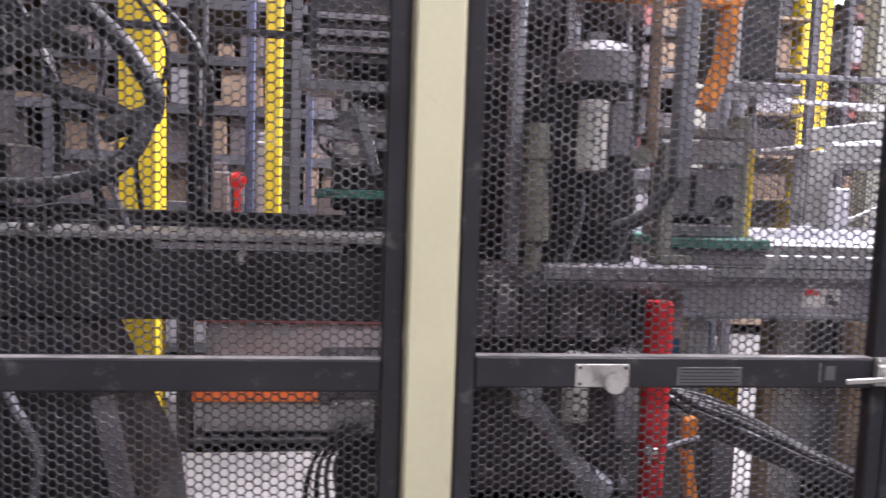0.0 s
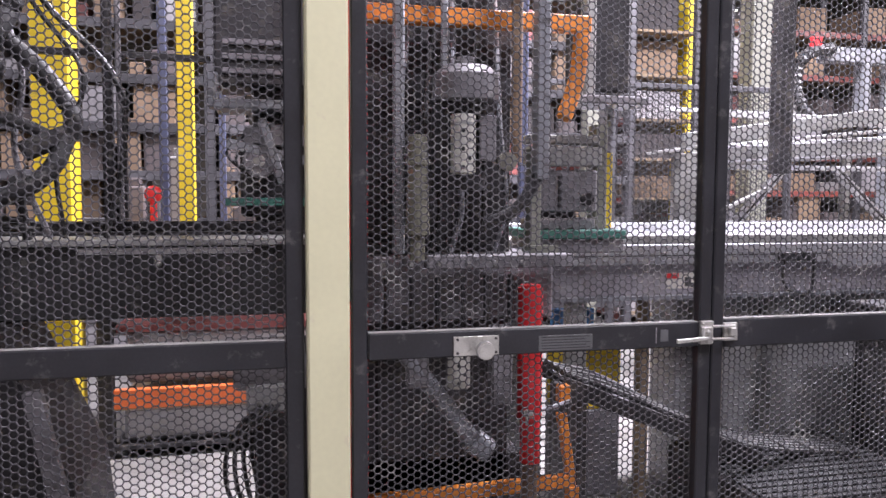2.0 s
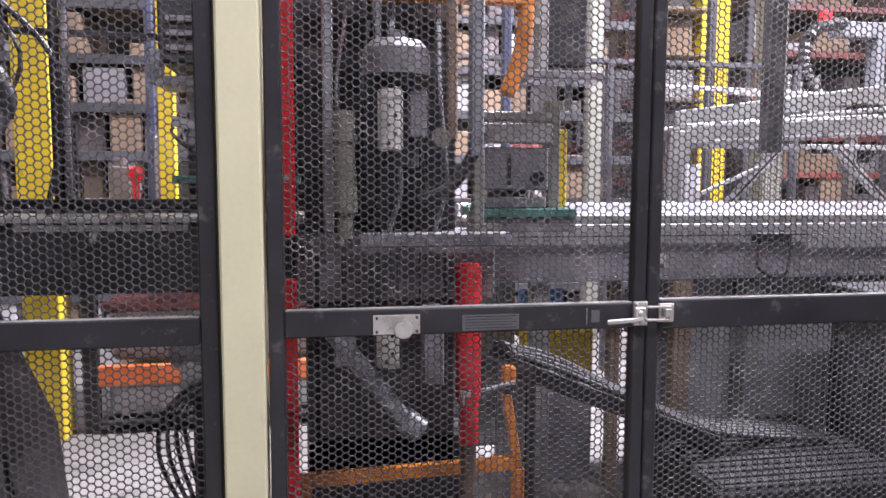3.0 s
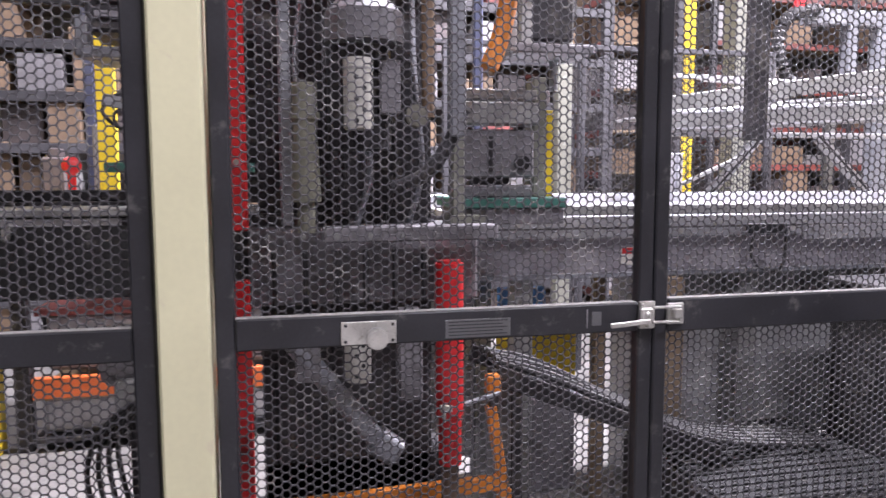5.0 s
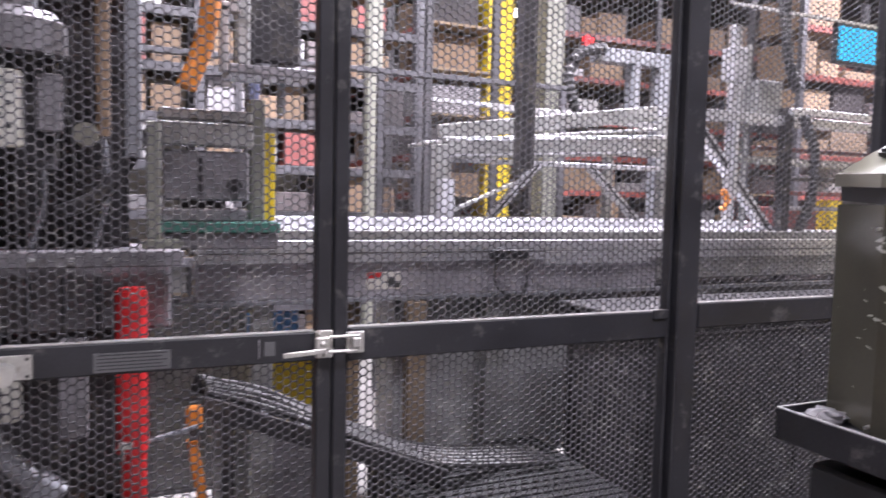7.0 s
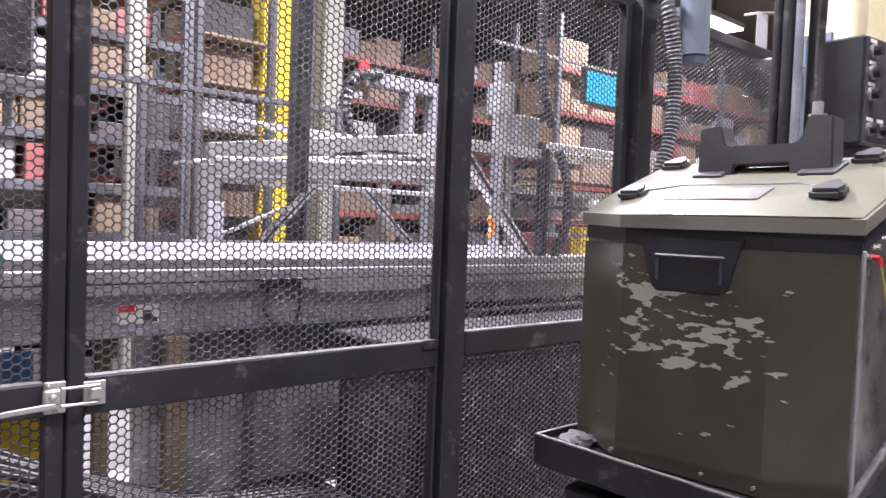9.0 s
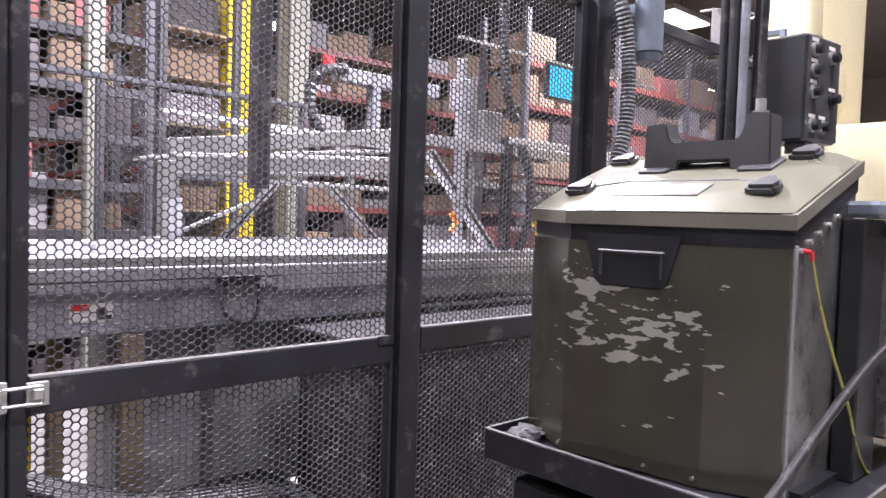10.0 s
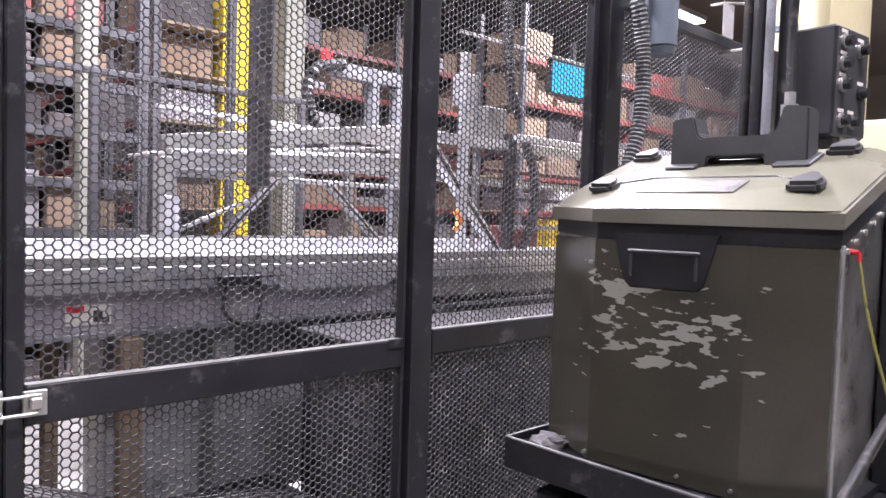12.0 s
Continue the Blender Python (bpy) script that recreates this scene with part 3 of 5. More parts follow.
part("side_plate", Shape().box(0.0, 0.18, 2.36, 2.42, 1.655, 1.73, 0.004), IRON_GREY, head)
part("arm", Shape().bar((-0.09, 2.36, 1.66), (0.2, 2.4, 1.60), 0.03, 0.035), STEEL_TUBE, head)
part("spacer", Shape().box(0.0, 0.5, 2.44, 2.6, 1.69, 1.87, 0.0), IRON, head)
part("spacer", Shape().box(0.0, 0.45, 2.45, 2.6, 1.34, 1.41, 0), IRON, head)
part("gripper", Shape().rod((0.02, 2.36, 1.60), (0.02, 2.44, 1.60), 0.06, n=20, bevel=0.006), IRON_GREY, head, "", True)
part("gripper_bolt", Shape().rod((0.02, 2.345, 1.60), (0.02, 2.36, 1.60), 0.02, n=12), ZINC, head)
part("link", Shape().bar((0.03, 2.35, 1.75), (0.10, 2.35, 1.52), 0.02, 0.03), STEEL_TUBE, head)
part("terminal_box", Shape().box(-0.03, 0.05, 2.35, 2.36, 1.66, 1.72, 0.002), STOCK_GREY, head)
for k in range(3):
    part("cooling_fin", Shape().box(-0.1, 0.16, 2.345, 2.36, 1.90 + 0.05 * k, 1.92 + 0.05 * k, 0.002), IRON_GREY, head)
part("green_slide", Shape().box(-0.10, 0.35, 2.38, 2.5, 1.44, 1.47, 0.003), GREEN, head, "dark green slide")
part("wire", Shape().tube([(-0.02, 2.38, 1.70), (-0.09, 2.35, 1.63), (-0.03, 2.36, 1.57), (0.06, 2.38, 1.60)], 0.006, 8), RUBBER, head, "", True)
part("wire", Shape().tube([(0.0, 2.38, 1.66), (-0.06, 2.36, 1.61), (-0.02, 2.37, 1.54), (0.02, 2.4, 1.50)], 0.005, 8), RUBBER, head, "", True)

mast = thing("guide_mast", "pair of black upright guide bars over the bed", "mast", at=(-0.45, 2.44, 1.386))
part("bar", Shape().rod((-0.49, 2.44, 1.386), (-0.49, 2.44, 2.6), 0.018, n=12), IRON, mast, "", True)
part("bar", Shape().rod((-0.455, 2.44, 1.386), (-0.455, 2.44, 2.6), 0.01, n=12), IRON_GREY, mast, "", True)
part("tie_bar", Shape().bar((-1.3, 2.47, 1.98), (-0.15, 2.47, 1.965), 0.03, 0.022), IRON, mast)
part("dark_panel", Shape().box(-0.52, -0.44, 2.47, 2.5, 1.386, 1.66, 0.003), IRON, mast)

drive = thing("drive_unit", "dark upright drive with a domed motor behind the gate", "machine", at=(0.6, 2.25, 0))
part("back_plate", Shape().box(0.36, 0.94, 2.42, 2.5, 0.30, 2.6, 0.006), IRON, drive, "dark cast back plate")
part("motor_cap", Shape().rod((0.675, 2.1, 1.80), (0.675, 2.1, 1.885), 0.115, 0.112, n=28).rod((0.675, 2.1, 1.885), (0.675, 2.1, 1.915), 0.112, 0.085, n=28).rod((0.675, 2.1, 1.915), (0.675, 2.1, 1.95), 0.03, n=16), IRON_GREY, drive, "dark domed motor cover", True)
for k in range(5):
    x = 0.50 + 0.085 * k
    part("drive_cable", Shape().tube([(x, 2.38, 2.5), (x + 0.02, 2.36, 2.1), (x - 0.02 + 0.01 * k, 2.3, 1.75), (x + 0.04, 2.28, 1.45), (x, 2.3, 1.27)], 0.007 + 0.002 * (k % 3), 8, 6), RUBBER if k % 2 else STEEL_TUBE, drive, "", True)
for k in range(6):
    part("drive_bolt", Shape().rod((0.39 + 0.1 * k, 2.12, 1.245), (0.39 + 0.1 * k, 2.105, 1.245), 0.01, n=6), ALU_DULL, drive)
    part("casting_rib", Shape().box(0.40 + 0.09 * k, 0.415 + 0.09 * k, 2.13, 2.16, 1.04, 1.20, 0.003), IRON, drive)
part("motor_body", Shape().rod((0.665, 2.16, 1.50), (0.665, 2.16, 1.80), 0.095, n=24), IRON, drive, "", True)
part("relay_box", Shape().box(0.715, 0.775, 2.06, 2.12, 1.60, 1.755, 0.004), IRON_GREY, drive, "grey relay box")
part("bed_block", Shape().box(0.33, 1.06, 2.25, 2.6, 1.02, 1.262, 0.008), IRON_GREY, drive)
part("bed_lip", Shape().box(0.55, 1.09, 2.12, 2.2, 1.225, 1.272, 0.004), IRON_GREY, drive)
part("slide_rail", Shape().box(0.43, 0.465, 2.10, 2.15, 1.28, 2.6, 0.004), STEEL_TUBE, drive, "grey vertical slide rail")
part("slide_rail", Shape().box(0.615, 0.635, 2.2, 2.23, 1.935, 2.6, 0.003), STEEL_TUBE, drive, "grey vertical slide rail")
part("column_rail", Shape().box(0.93, 0.975, 2.08, 2.14, 1.54, 2.6, 0.004), STEEL_TUBE, drive, "grey vertical column")
part("rust_pipe", Shape().rod((0.875, 2.15, 1.60), (0.875, 2.15, 2.6), 0.02, n=14), material("rusty_pipe", (0.25, 0.17, 0.11), 0.6, 0.2, 0.4, 8, 90, 0.2), drive, "rusty pipe", True)
OLIVE = material("olive_valve", (0.20, 0.195, 0.15), 0.5, 0.2, 0.3, 10, 90, 0.2, DUST, 0.2)
for z0, z1, r0, r1 in ((1.60, 1.68, 0.035, 0.035), (1.58, 1.5995, 0.042, 0.042), (1.52, 1.5795, 0.032, 0.035), (1.35, 1.5195, 0.042, 0.036), (1.263, 1.3495, 0.025, 0.025)):
    part("valve_section", Shape().rod((0.50, 2.05, z0), (0.50, 2.05, z1), r0, r1, n=16), OLIVE, drive, "", True)
part("round_gauge", Shape().rod((0.83, 2.14, 1.60), (0.83, 2.10, 1.60), 0.034, n=20, bevel=0.004), material("olive_gauge", (0.24, 0.23, 0.19), 0.5, 0.2, 0.3, 10, 90, 0.2), drive, "olive round gauge", True)
part("elbow", Shape().tube([(0.98, 2.12, 1.62), (0.93, 2.12, 1.52), (0.86, 2.12, 1.43), (0.76, 2.14, 1.38)], 0.022, 12), IRON, drive, "grey bent pipe", True)
part("diagonal_pipe", Shape().rod((0.45, 2.02, 0.96), (0.70, 2.06, 0.63), 0.030, n=16).rod((0.69, 2.06, 0.64), (0.75, 2.07, 0.59), 0.045, n=16), STEEL_TUBE, drive, "grey slanting pipe", True)
part("hanging_block", Shape().box(0.76, 0.83, 2.03, 2.1, 0.76, 1.03, 0.004), IRON_GREY, drive, "grey hanging block")
part("hanging_block", Shape().box(0.46, 0.53, 2.0, 2.06, 0.84, 1.03, 0.004), IRON_GREY, drive)
part("base", Shape().box(0.36, 1.0, 2.42, 2.60, 0, 0.45, 0.01), IRON, drive)
part("lower_casting", Shape().box(0.40, 0.60, 2.40, 2.50, 0.45, 1.02, 0.01).box(0.60, 0.86, 2.43, 2.50, 0.45, 1.02, 0.01), IRON, drive)

shift(drive, Matrix.Translation((0.4, -0.08, 1.45)) @ Matrix.Scale(0.89, 4) @ Matrix.Translation((-0.4, 0.08, -1.45)))


def can(z0, z1, x, y, r, label):
    t = thing("filter_can", label, "canister", at=(x, y, z0))
    part("body", Shape().rod((x, y, z0), (x, y, z1), r, n=24, bevel=0.004), SILVER, t, "", True)
    part("collar", Shape().rod((x, y, z1 - 0.03), (x, y, z1 - 0.024), r + 0.002, n=24), ALU_DULL, t, "", True)
    for k in range(5):
        a = radians(-95 + (22 if k % 2 else -8))
        zz = z0 + 0.02 + k * (z1 - z0 - 0.07) / 4
        part("hole", Shape().rod((x + r * 0.9 * math.cos(a), y + r * 0.9 * math.sin(a), zz), (x + (r + 0.001) * math.cos(a), y + (r + 0.001) * math.sin(a), zz), 0.006, n=10), BLACK, t)


can(1.54, 1.715, 0.620, 1.788, 0.037, "silver canister with a row of dark holes on the drive")
can(0.90, 1.075, 0.611, 1.790, 0.034, "silver canister with dark holes under the bed")

roll = thing("red_guard_bar", "bright red upright padded guard bar with a clamp", "guard bar", at=(0.885, 1.93, 0))
part("sleeve", Shape().rod((0.885, 1.93, 0.74), (0.885, 1.93, 1.19), 0.041, n=24, bevel=0.008), RED, roll, "", True)
part("lower_sleeve", Shape().rod((0.888, 1.93, 0.60), (0.888, 1.93, 0.74), 0.033, n=24), RED, roll, "", True)
part("stem", Shape().rod((0.888, 1.93, 0), (0.888, 1.93, 0.60), 0.026, n=16), material("rusty_stem", (0.16, 0.11, 0.08), 0.6, 0.2, 0.4, 8, 90, 0.2), roll, "", True)
part("clamp", Shape().box(0.85, 0.885, 1.885, 1.90, 0.765, 0.785, 0.002).rod((0.86, 1.88, 0.74), (0.86, 1.88, 0.79), 0.005, n=8), ZINC, roll, "small steel clamp")
part("bracket", Shape().bar((0.92, 1.94, 0.765), (1.06, 2.0, 0.775), 0.012, 0.012), STEEL_TUBE, roll)
strip = thing("red_guard_strip", "red painted upright strip behind the gate hinge side", "guard bar", at=(0.29, 2.0, 0))
part("upper_strip", Shape().box(0.280, 0.345, 1.85, 1.89, 1.287, 2.5, 0.004), RED, strip)
part("lower_strip", Shape().box(0.280, 0.345, 1.85, 1.89, 0.0, 1.16, 0.004), RED, strip)
part("joint", Shape().box(0.29, 0.325, 1.855, 1.885, 1.16, 1.287, 0), IRON, strip)
part("bolt", Shape().rod((0.32, 1.85, 1.46), (0.32, 1.84, 1.46), 0.008, n=8), ZINC, strip)

guard = thing("orange_bracket", "orange painted angle bracket round the drive foot", "bracket", at=(0.7, 2.05, 0))
part("front_bar", Shape().bar((0.30, 2.05, 0.455), (1.10, 2.05, 0.475), 0.03, 0.045), ORANGE, guard)
part("upright_bar", Shape().bar((1.085, 2.05, 0.48), (1.045, 2.05, 0.72), 0.035, 0.03), ORANGE, guard)
part("tip", Shape().box(1.03, 1.075, 2.03, 2.07, 0.755, 0.82, 0.006), ORANGE, guard)
part("link", Shape().box(1.04, 1.07, 2.04, 2.06, 0.70, 0.77, 0.002), IRON, guard)
for fx in (0.36, 1.09):
    part("foot", Shape().box(fx - 0.02, fx + 0.02, 2.03, 2.07, 0, 0.455, 0.003), ORANGE, guard)
arch = thing("orange_arch", "orange lifting arm above the drive", "bracket", at=(0.7, 2.3, 2.0))
part("cross_bar", Shape().box(0.34, 1.125, 2.02, 2.07, 2.03, 2.085, 0.004), ORANGE, arch)
part("curved_arm", Shape().tube([(1.10, 2.05, 2.06), (1.095, 2.05, 1.95), (1.07, 2.04, 1.84), (1.03, 2.03, 1.74)], 0.028, 16), ORANGE, arch, "", True)
part("white_bracket", Shape().box(1.14, 1.165, 2.18, 2.22, 1.82, 2.02, 0.003).box(1.14, 1.2, 2.18, 2.22, 2.0, 2.03, 0.003), STOCK_WHITE, arch, "white bracket")
part("hanger", Shape().box(1.22, 1.42, 2.32, 2.5, 1.88, 2.5, 0.01), IRON, arch)
part("hanger_plate", Shape().box(1.17, 1.44, 2.2, 2.4, 1.82, 1.85, 0.004), IRON_GREY, arch)
part("hanger_rod", Shape().rod((1.3, 2.36, 1.85), (1.3, 2.36, 1.9), 0.03, n=12).rod((1.36, 2.36, 1.72), (1.36, 2.36, 1.82), 0.015, n=12), STEEL_TUBE, arch, "", True)
part("grey_guard", Shape().box(1.2, 1.24, 2.24, 2.3, 1.85, 2.4, 0.004), ALU_DULL, arch)

# tooling on the conveyor's head
tool = thing("clamping_tool", "grey steel clamping tool on a green bed plate", "machine tool", at=(1.2, 2.5, 1.27))
part("green_plate", Shape().box(0.98, 1.36, 2.28, 2.62, 1.318, 1.352, 0.004), GREEN, tool, "green bed plate")
part("white_column", Shape().box(0.945, 0.985, 2.22, 2.28, 1.29, 1.66, 0.004), PALE, tool, "pale grey upright")
part("rear_column", Shape().box(1.28, 1.33, 2.4, 2.48, 1.352, 1.77, 0.004), PALE, tool, "pale grey upright")
part("top_beam", Shape().box(0.985, 1.28, 2.34, 2.44, 1.60, 1.675, 0.004), ALU_DULL, tool)
part("middle_beam", Shape().box(0.985, 1.28, 2.36, 2.44, 1.685, 1.72, 0.004), ALU_DULL, tool)
part("jaw", Shape().box(1.0, 1.27, 2.36, 2.46, 1.42, 1.585, 0.006), IRON_GREY, tool)
part("jaw_slot", Shape().box(1.105, 1.118, 2.35, 2.36, 1.44, 1.56, 0), IRON, tool)
part("lower_jaw", Shape().box(0.99, 1.26, 2.35, 2.48, 1.352, 1.395, 0.005), IRON_GREY, tool)
part("spacer", Shape().box(1.05, 1.2, 2.4, 2.46, 1.39, 1.43, 0), IRON, tool)
part("knuckle", Shape().rod((1.22, 2.33, 1.47), (1.22, 2.37, 1.47), 0.025, n=12), IRON, tool, "", True)
part("foot_clamp", Shape().prism([(0.93, 2.18), (1.05, 2.2), (1.03, 2.28), (0.93, 2.28)], 1.272, 1.30, 0.004), PALE, tool)
part("yellow_guard_strip", Shape().box(1.332, 1.372, 2.44, 2.52, 1.3525, 1.66, 0.003), YELLOW, tool, "narrow yellow guard strip")
part("support_plate", Shape().box(1.0, 1.36, 2.30, 2.62, 1.262, 1.317, 0.004), IRON_GREY, tool)
shift(tool, Matrix.Translation((0.69, -0.11, 1.44)) @ Matrix.Scale(0.93, 4) @ Matrix.Translation((-0.69, 0.11, -1.44)))

# ---- conveyor behind the gates ----
conv = thing("conveyor", "long conveyor with white bed and silver side rail", "conveyor", at=(2.8, 2.9, 0))
part("side_rail", Shape().box(1.10, 6.6, 2.56, 2.60, 1.185, 1.275, 0.004), ALU, conv, "bright silver side rail")
part("bed", Shape().box(1.10, 6.6, 2.60, 3.25, 1.255, 1.285, 0.003), BELT, conv, "white conveyor bed")
part("back_rail", Shape().box(1.10, 6.6, 3.25, 3.30, 1.22, 1.345, 0.004), ALU, conv)
for k in range(44):
    part("roller", Shape().rod((1.2 + 0.12 * k, 2.64, 1.285), (1.2 + 0.12 * k, 3.22, 1.285), 0.022, n=10), ALU, conv, "", True)
part("guide_strip", Shape().box(1.10, 6.6, 2.575, 2.585, 1.275, 1.312, 0.002), ALU_DULL, conv)
part("rail_slot", Shape().box(1.10, 6.6, 2.558, 2.5595, 1.222, 1.228, 0), IRON, conv)
part("lower_beam", Shape().box(1.10, 3.2, 2.60, 2.70, 1.035, 1.20, 0.005), BEAM, conv, "dull grey lower beam")
part("lower_beam", Shape().box(3.21, 6.6, 2.60, 2.70, 1.08, 1.20, 0.005), ALU_DULL, conv)
part("flange", Shape().box(1.10, 6.6, 2.57, 2.60, 1.03, 1.048, 0.002), STEEL_TUBE, conv)
part("cover_plate", Shape().box(2.55, 3.12, 2.548, 2.558, 1.165, 1.225, 0.002), ALU, conv)
for k in range(12):
    part("bolt", Shape().rod((1.3 + 0.42 * k, 2.56, 1.238), (1.3 + 0.42 * k, 2.552, 1.238), 0.008, n=8), ZINC, conv)
for lx in (1.35, 2.35, 3.6, 5.2):
    part("leg", Shape().box(lx - 0.04, lx + 0.04, 2.62, 2.70, 0, 1.035, 0.004), ALU_DULL, conv)
    part("leg", Shape().box(lx - 0.04, lx + 0.04, 3.18, 3.25, 0, 1.22, 0.004), ALU_DULL, conv)
part("cable_loop", Shape().tube([(2.32, 2.555, 1.20), (2.30, 2.54, 1.10), (2.36, 2.53, 1.045), (2.44, 2.54, 1.05), (2.47, 2.555, 1.15), (2.46, 2.555, 1.21)], 0.007, 8), RUBBER, conv, "", True)
part("sensor", Shape().box(2.28, 2.46, 2.53, 2.56, 1.195, 1.235, 0.004), BLACK, conv, "small black sensor")
notice = thing("warning_notice", "small pale notice with red corner on the conveyor beam", "sign", at=(1.82, 2.59, 1.11))
part("sheet", Shape().box(1.75, 1.90, 2.594, 2.599, 1.075, 1.145, 0.0005), SIGN, notice)
part("red_corner", Shape().box(1.752, 1.81, 2.592, 2.594, 1.12, 1.143, 0), RED, notice)
part("print", Shape().box(1.84, 1.87, 2.592, 2.594, 1.085, 1.125, 0).box(1.87, 1.893, 2.592, 2.594, 1.08, 1.10, 0), INK, notice, "dark unreadable print")

# structures over the conveyor
stub = thing("profile_stub", "short upright aluminium profile on the conveyor", "profile", at=(2.5, 3.5, 1.285))
part("profile", Shape().box(2.385, 2.415, 3.42, 3.48, 0.0, 1.53, 0.002).box(2.435, 2.465, 3.42, 3.48, 0.0, 1.53, 0.002).box(2.41, 2.44, 3.435, 3.465, 0.0, 1.525, 0.001), ALU, stub)
part("brace", Shape().bar((2.47, 3.46, 1.36), (2.85, 3.46, 1.52), 0.02, 0.02), ALU_DULL, stub)

shift(stub, Matrix.Translation((0.045, 0, 0.02)))

span = thing("support_truss", "aluminium truss with slanting struts under a grey beam", "frame", at=(3.3, 3.8, 1.28))
part("top_chord", Shape().box(2.5, 4.25, 3.78, 3.83, 1.622, 1.652, 0.003), ALU, span)
part("bottom_chord", Shape().box(2.3, 4.3, 3.78, 3.83, 1.27, 1.30, 0.003), ALU, span)
part("strut", Shape().bar((2.77, 3.80, 1.295), (3.10, 3.80, 1.63), 0.05, 0.045), ALU, span)
part("strut", Shape().bar((3.87, 3.80, 1.295), (3.49, 3.80, 1.63), 0.05, 0.045), ALU, span)
part("strut_groove", Shape().bar((2.77, 3.773, 1.295), (3.10, 3.773, 1.63), 0.004, 0.012, 0), IRON, span)
part("strut_groove", Shape().bar((3.87, 3.773, 1.295), (3.49, 3.773, 1.63), 0.004, 0.012, 0), IRON, span)
part("end_post", Shape().box(4.06, 4.12, 3.76, 3.84, 0, 2.0, 0.004), ALU_DULL, span)
part("end_post", Shape().box(2.40, 2.48, 3.74, 3.86, 0, 1.72, 0.004), ALU_DULL, span)
part("main_beam", Shape().bar((2.45, 3.78, 1.70), (4.15, 3.72, 1.80), 0.06, 0.13, 0.004), ALU_DULL, span, "dull grey beam")
part("beam_edge", Shape().bar((2.45, 3.745, 1.745), (4.15, 3.685, 1.845), 0.01, 0.012, 0.001), ALU, span)
part("beam_edge", Shape().bar((2.45, 3.745, 1.655), (4.15, 3.685, 1.755), 0.01, 0.012, 0.001), ALU, span)

shift(span, Matrix.Translation((0.15, 0, 0.04)))

slope = thing("inclined_conveyor", "sloping grey feed conveyor above the truss", "conveyor", at=(3.3, 4.2, 1.7))
part("side", Shape().bar((2.55, 4.1, 1.86), (4.35, 3.95, 2.10), 0.05, 0.10, 0.004), ALU_DULL, slope)
part("tray", Shape().bar((2.5, 4.35, 1.80), (4.3, 4.2, 1.98), 0.4, 0.02, 0.003), STOCK_WHITE, slope, "pale belt")
part("far_side", Shape().bar((2.75, 4.7, 2.15), (4.4, 4.6, 2.10), 0.05, 0.03, 0.003), ALU, slope)
part("upper_rail", Shape().bar((3.2, 4.6, 2.12), (4.6, 4.5, 2.05), 0.03, 0.05, 0.003), STOCK_WHITE, slope)
part("support", Shape().box(2.62, 2.68, 4.3, 4.36, 0, 1.82, 0.003), ALU_DULL, slope)
part("support", Shape().box(4.0, 4.06, 4.3, 4.36, 0, 1.95, 0.003), ALU_DULL, slope)
shift(slope, Matrix.Translation((0.15, 0, 0)))
solid("hanging_column", Shape().box(2.875, 2.965, 3.36, 3.45, 1.62, 6.2, 0.004), IRON, "dark steel column coming down from the roof", "column")
for px, py, w, z1, mt, lb in ((5.0, 7.8, 0.35, 6.2, YELLOW, "yellow painted steel column between the machines"), (-1.09, 4.0, 0.19, 6.2, YELLOW, "wide yellow painted column behind the press"),
                              (2.88, 6.0, 0.13, 6.2, PALE, "pale slim roof column"), (5.3, 7.0, 0.24, 6.2, PALE, "pale roof column"), (1.52, 3.9, 0.05, 6.2, RACK_BLUE, "slim dark blue upright behind the tool")):
    solid("column", Shape().box(px - w / 2, px + w / 2, py - w / 2, py + w / 2, 0, z1, 0.006), mt, lb, "column")

# rear guard fence
rear = thing("rear_guard_fence", "dark blue framed rear guard fence of fine mesh", "fence", at=(3.0, 4.9, 0))
for fx in (2.55, 4.1, 0.6, 1.55):
    part("upright", Shape().box(fx, fx + 0.05, 4.87, 4.92, 0, 2.33, 0.004), RACK_DARK, rear)
part("top_rail", Shape().box(0.6, 4.15, 4.868, 4.918, 2.33, 2.37, 0.004), RACK_DARK, rear)
hex_sheet("mesh", 2.6, 4.1, 1.2, 2.33, 4.90, IRON, rear, 0.03, 0.004)

# cable chain and gantry
gantry = thing("gantry", "grey gantry arm with a curved black cable chain", "gantry", at=(4.6, 5.0, 0))
part("arm", Shape().box(4.35, 5.5, 4.95, 5.07, 2.62, 2.74, 0.005), STEEL_TUBE, gantry)
part("post", Shape().box(5.0, 5.15, 4.95, 5.07, 0, 2.62, 0.005).box(4.72, 4.80, 4.95, 5.07, 2.1, 2.62, 0.004), STEEL_TUBE, gantry)
part("cable_chain", Shape().tube([(4.4, 4.93, 2.72), (4.15, 4.93, 2.66), (4.05, 4.93, 2.45), (4.12, 4.93, 2.22), (4.25, 4.93, 2.12)], 0.05, 8, 6, 0.12, 0.05), RUBBER, gantry)
part("clamp", Shape().box(4.18, 4.27, 4.9, 4.95, 2.68, 2.8, 0.006), RED, gantry, "red clamp")

shift(gantry, Matrix.Translation((0.15, 0, 0)))

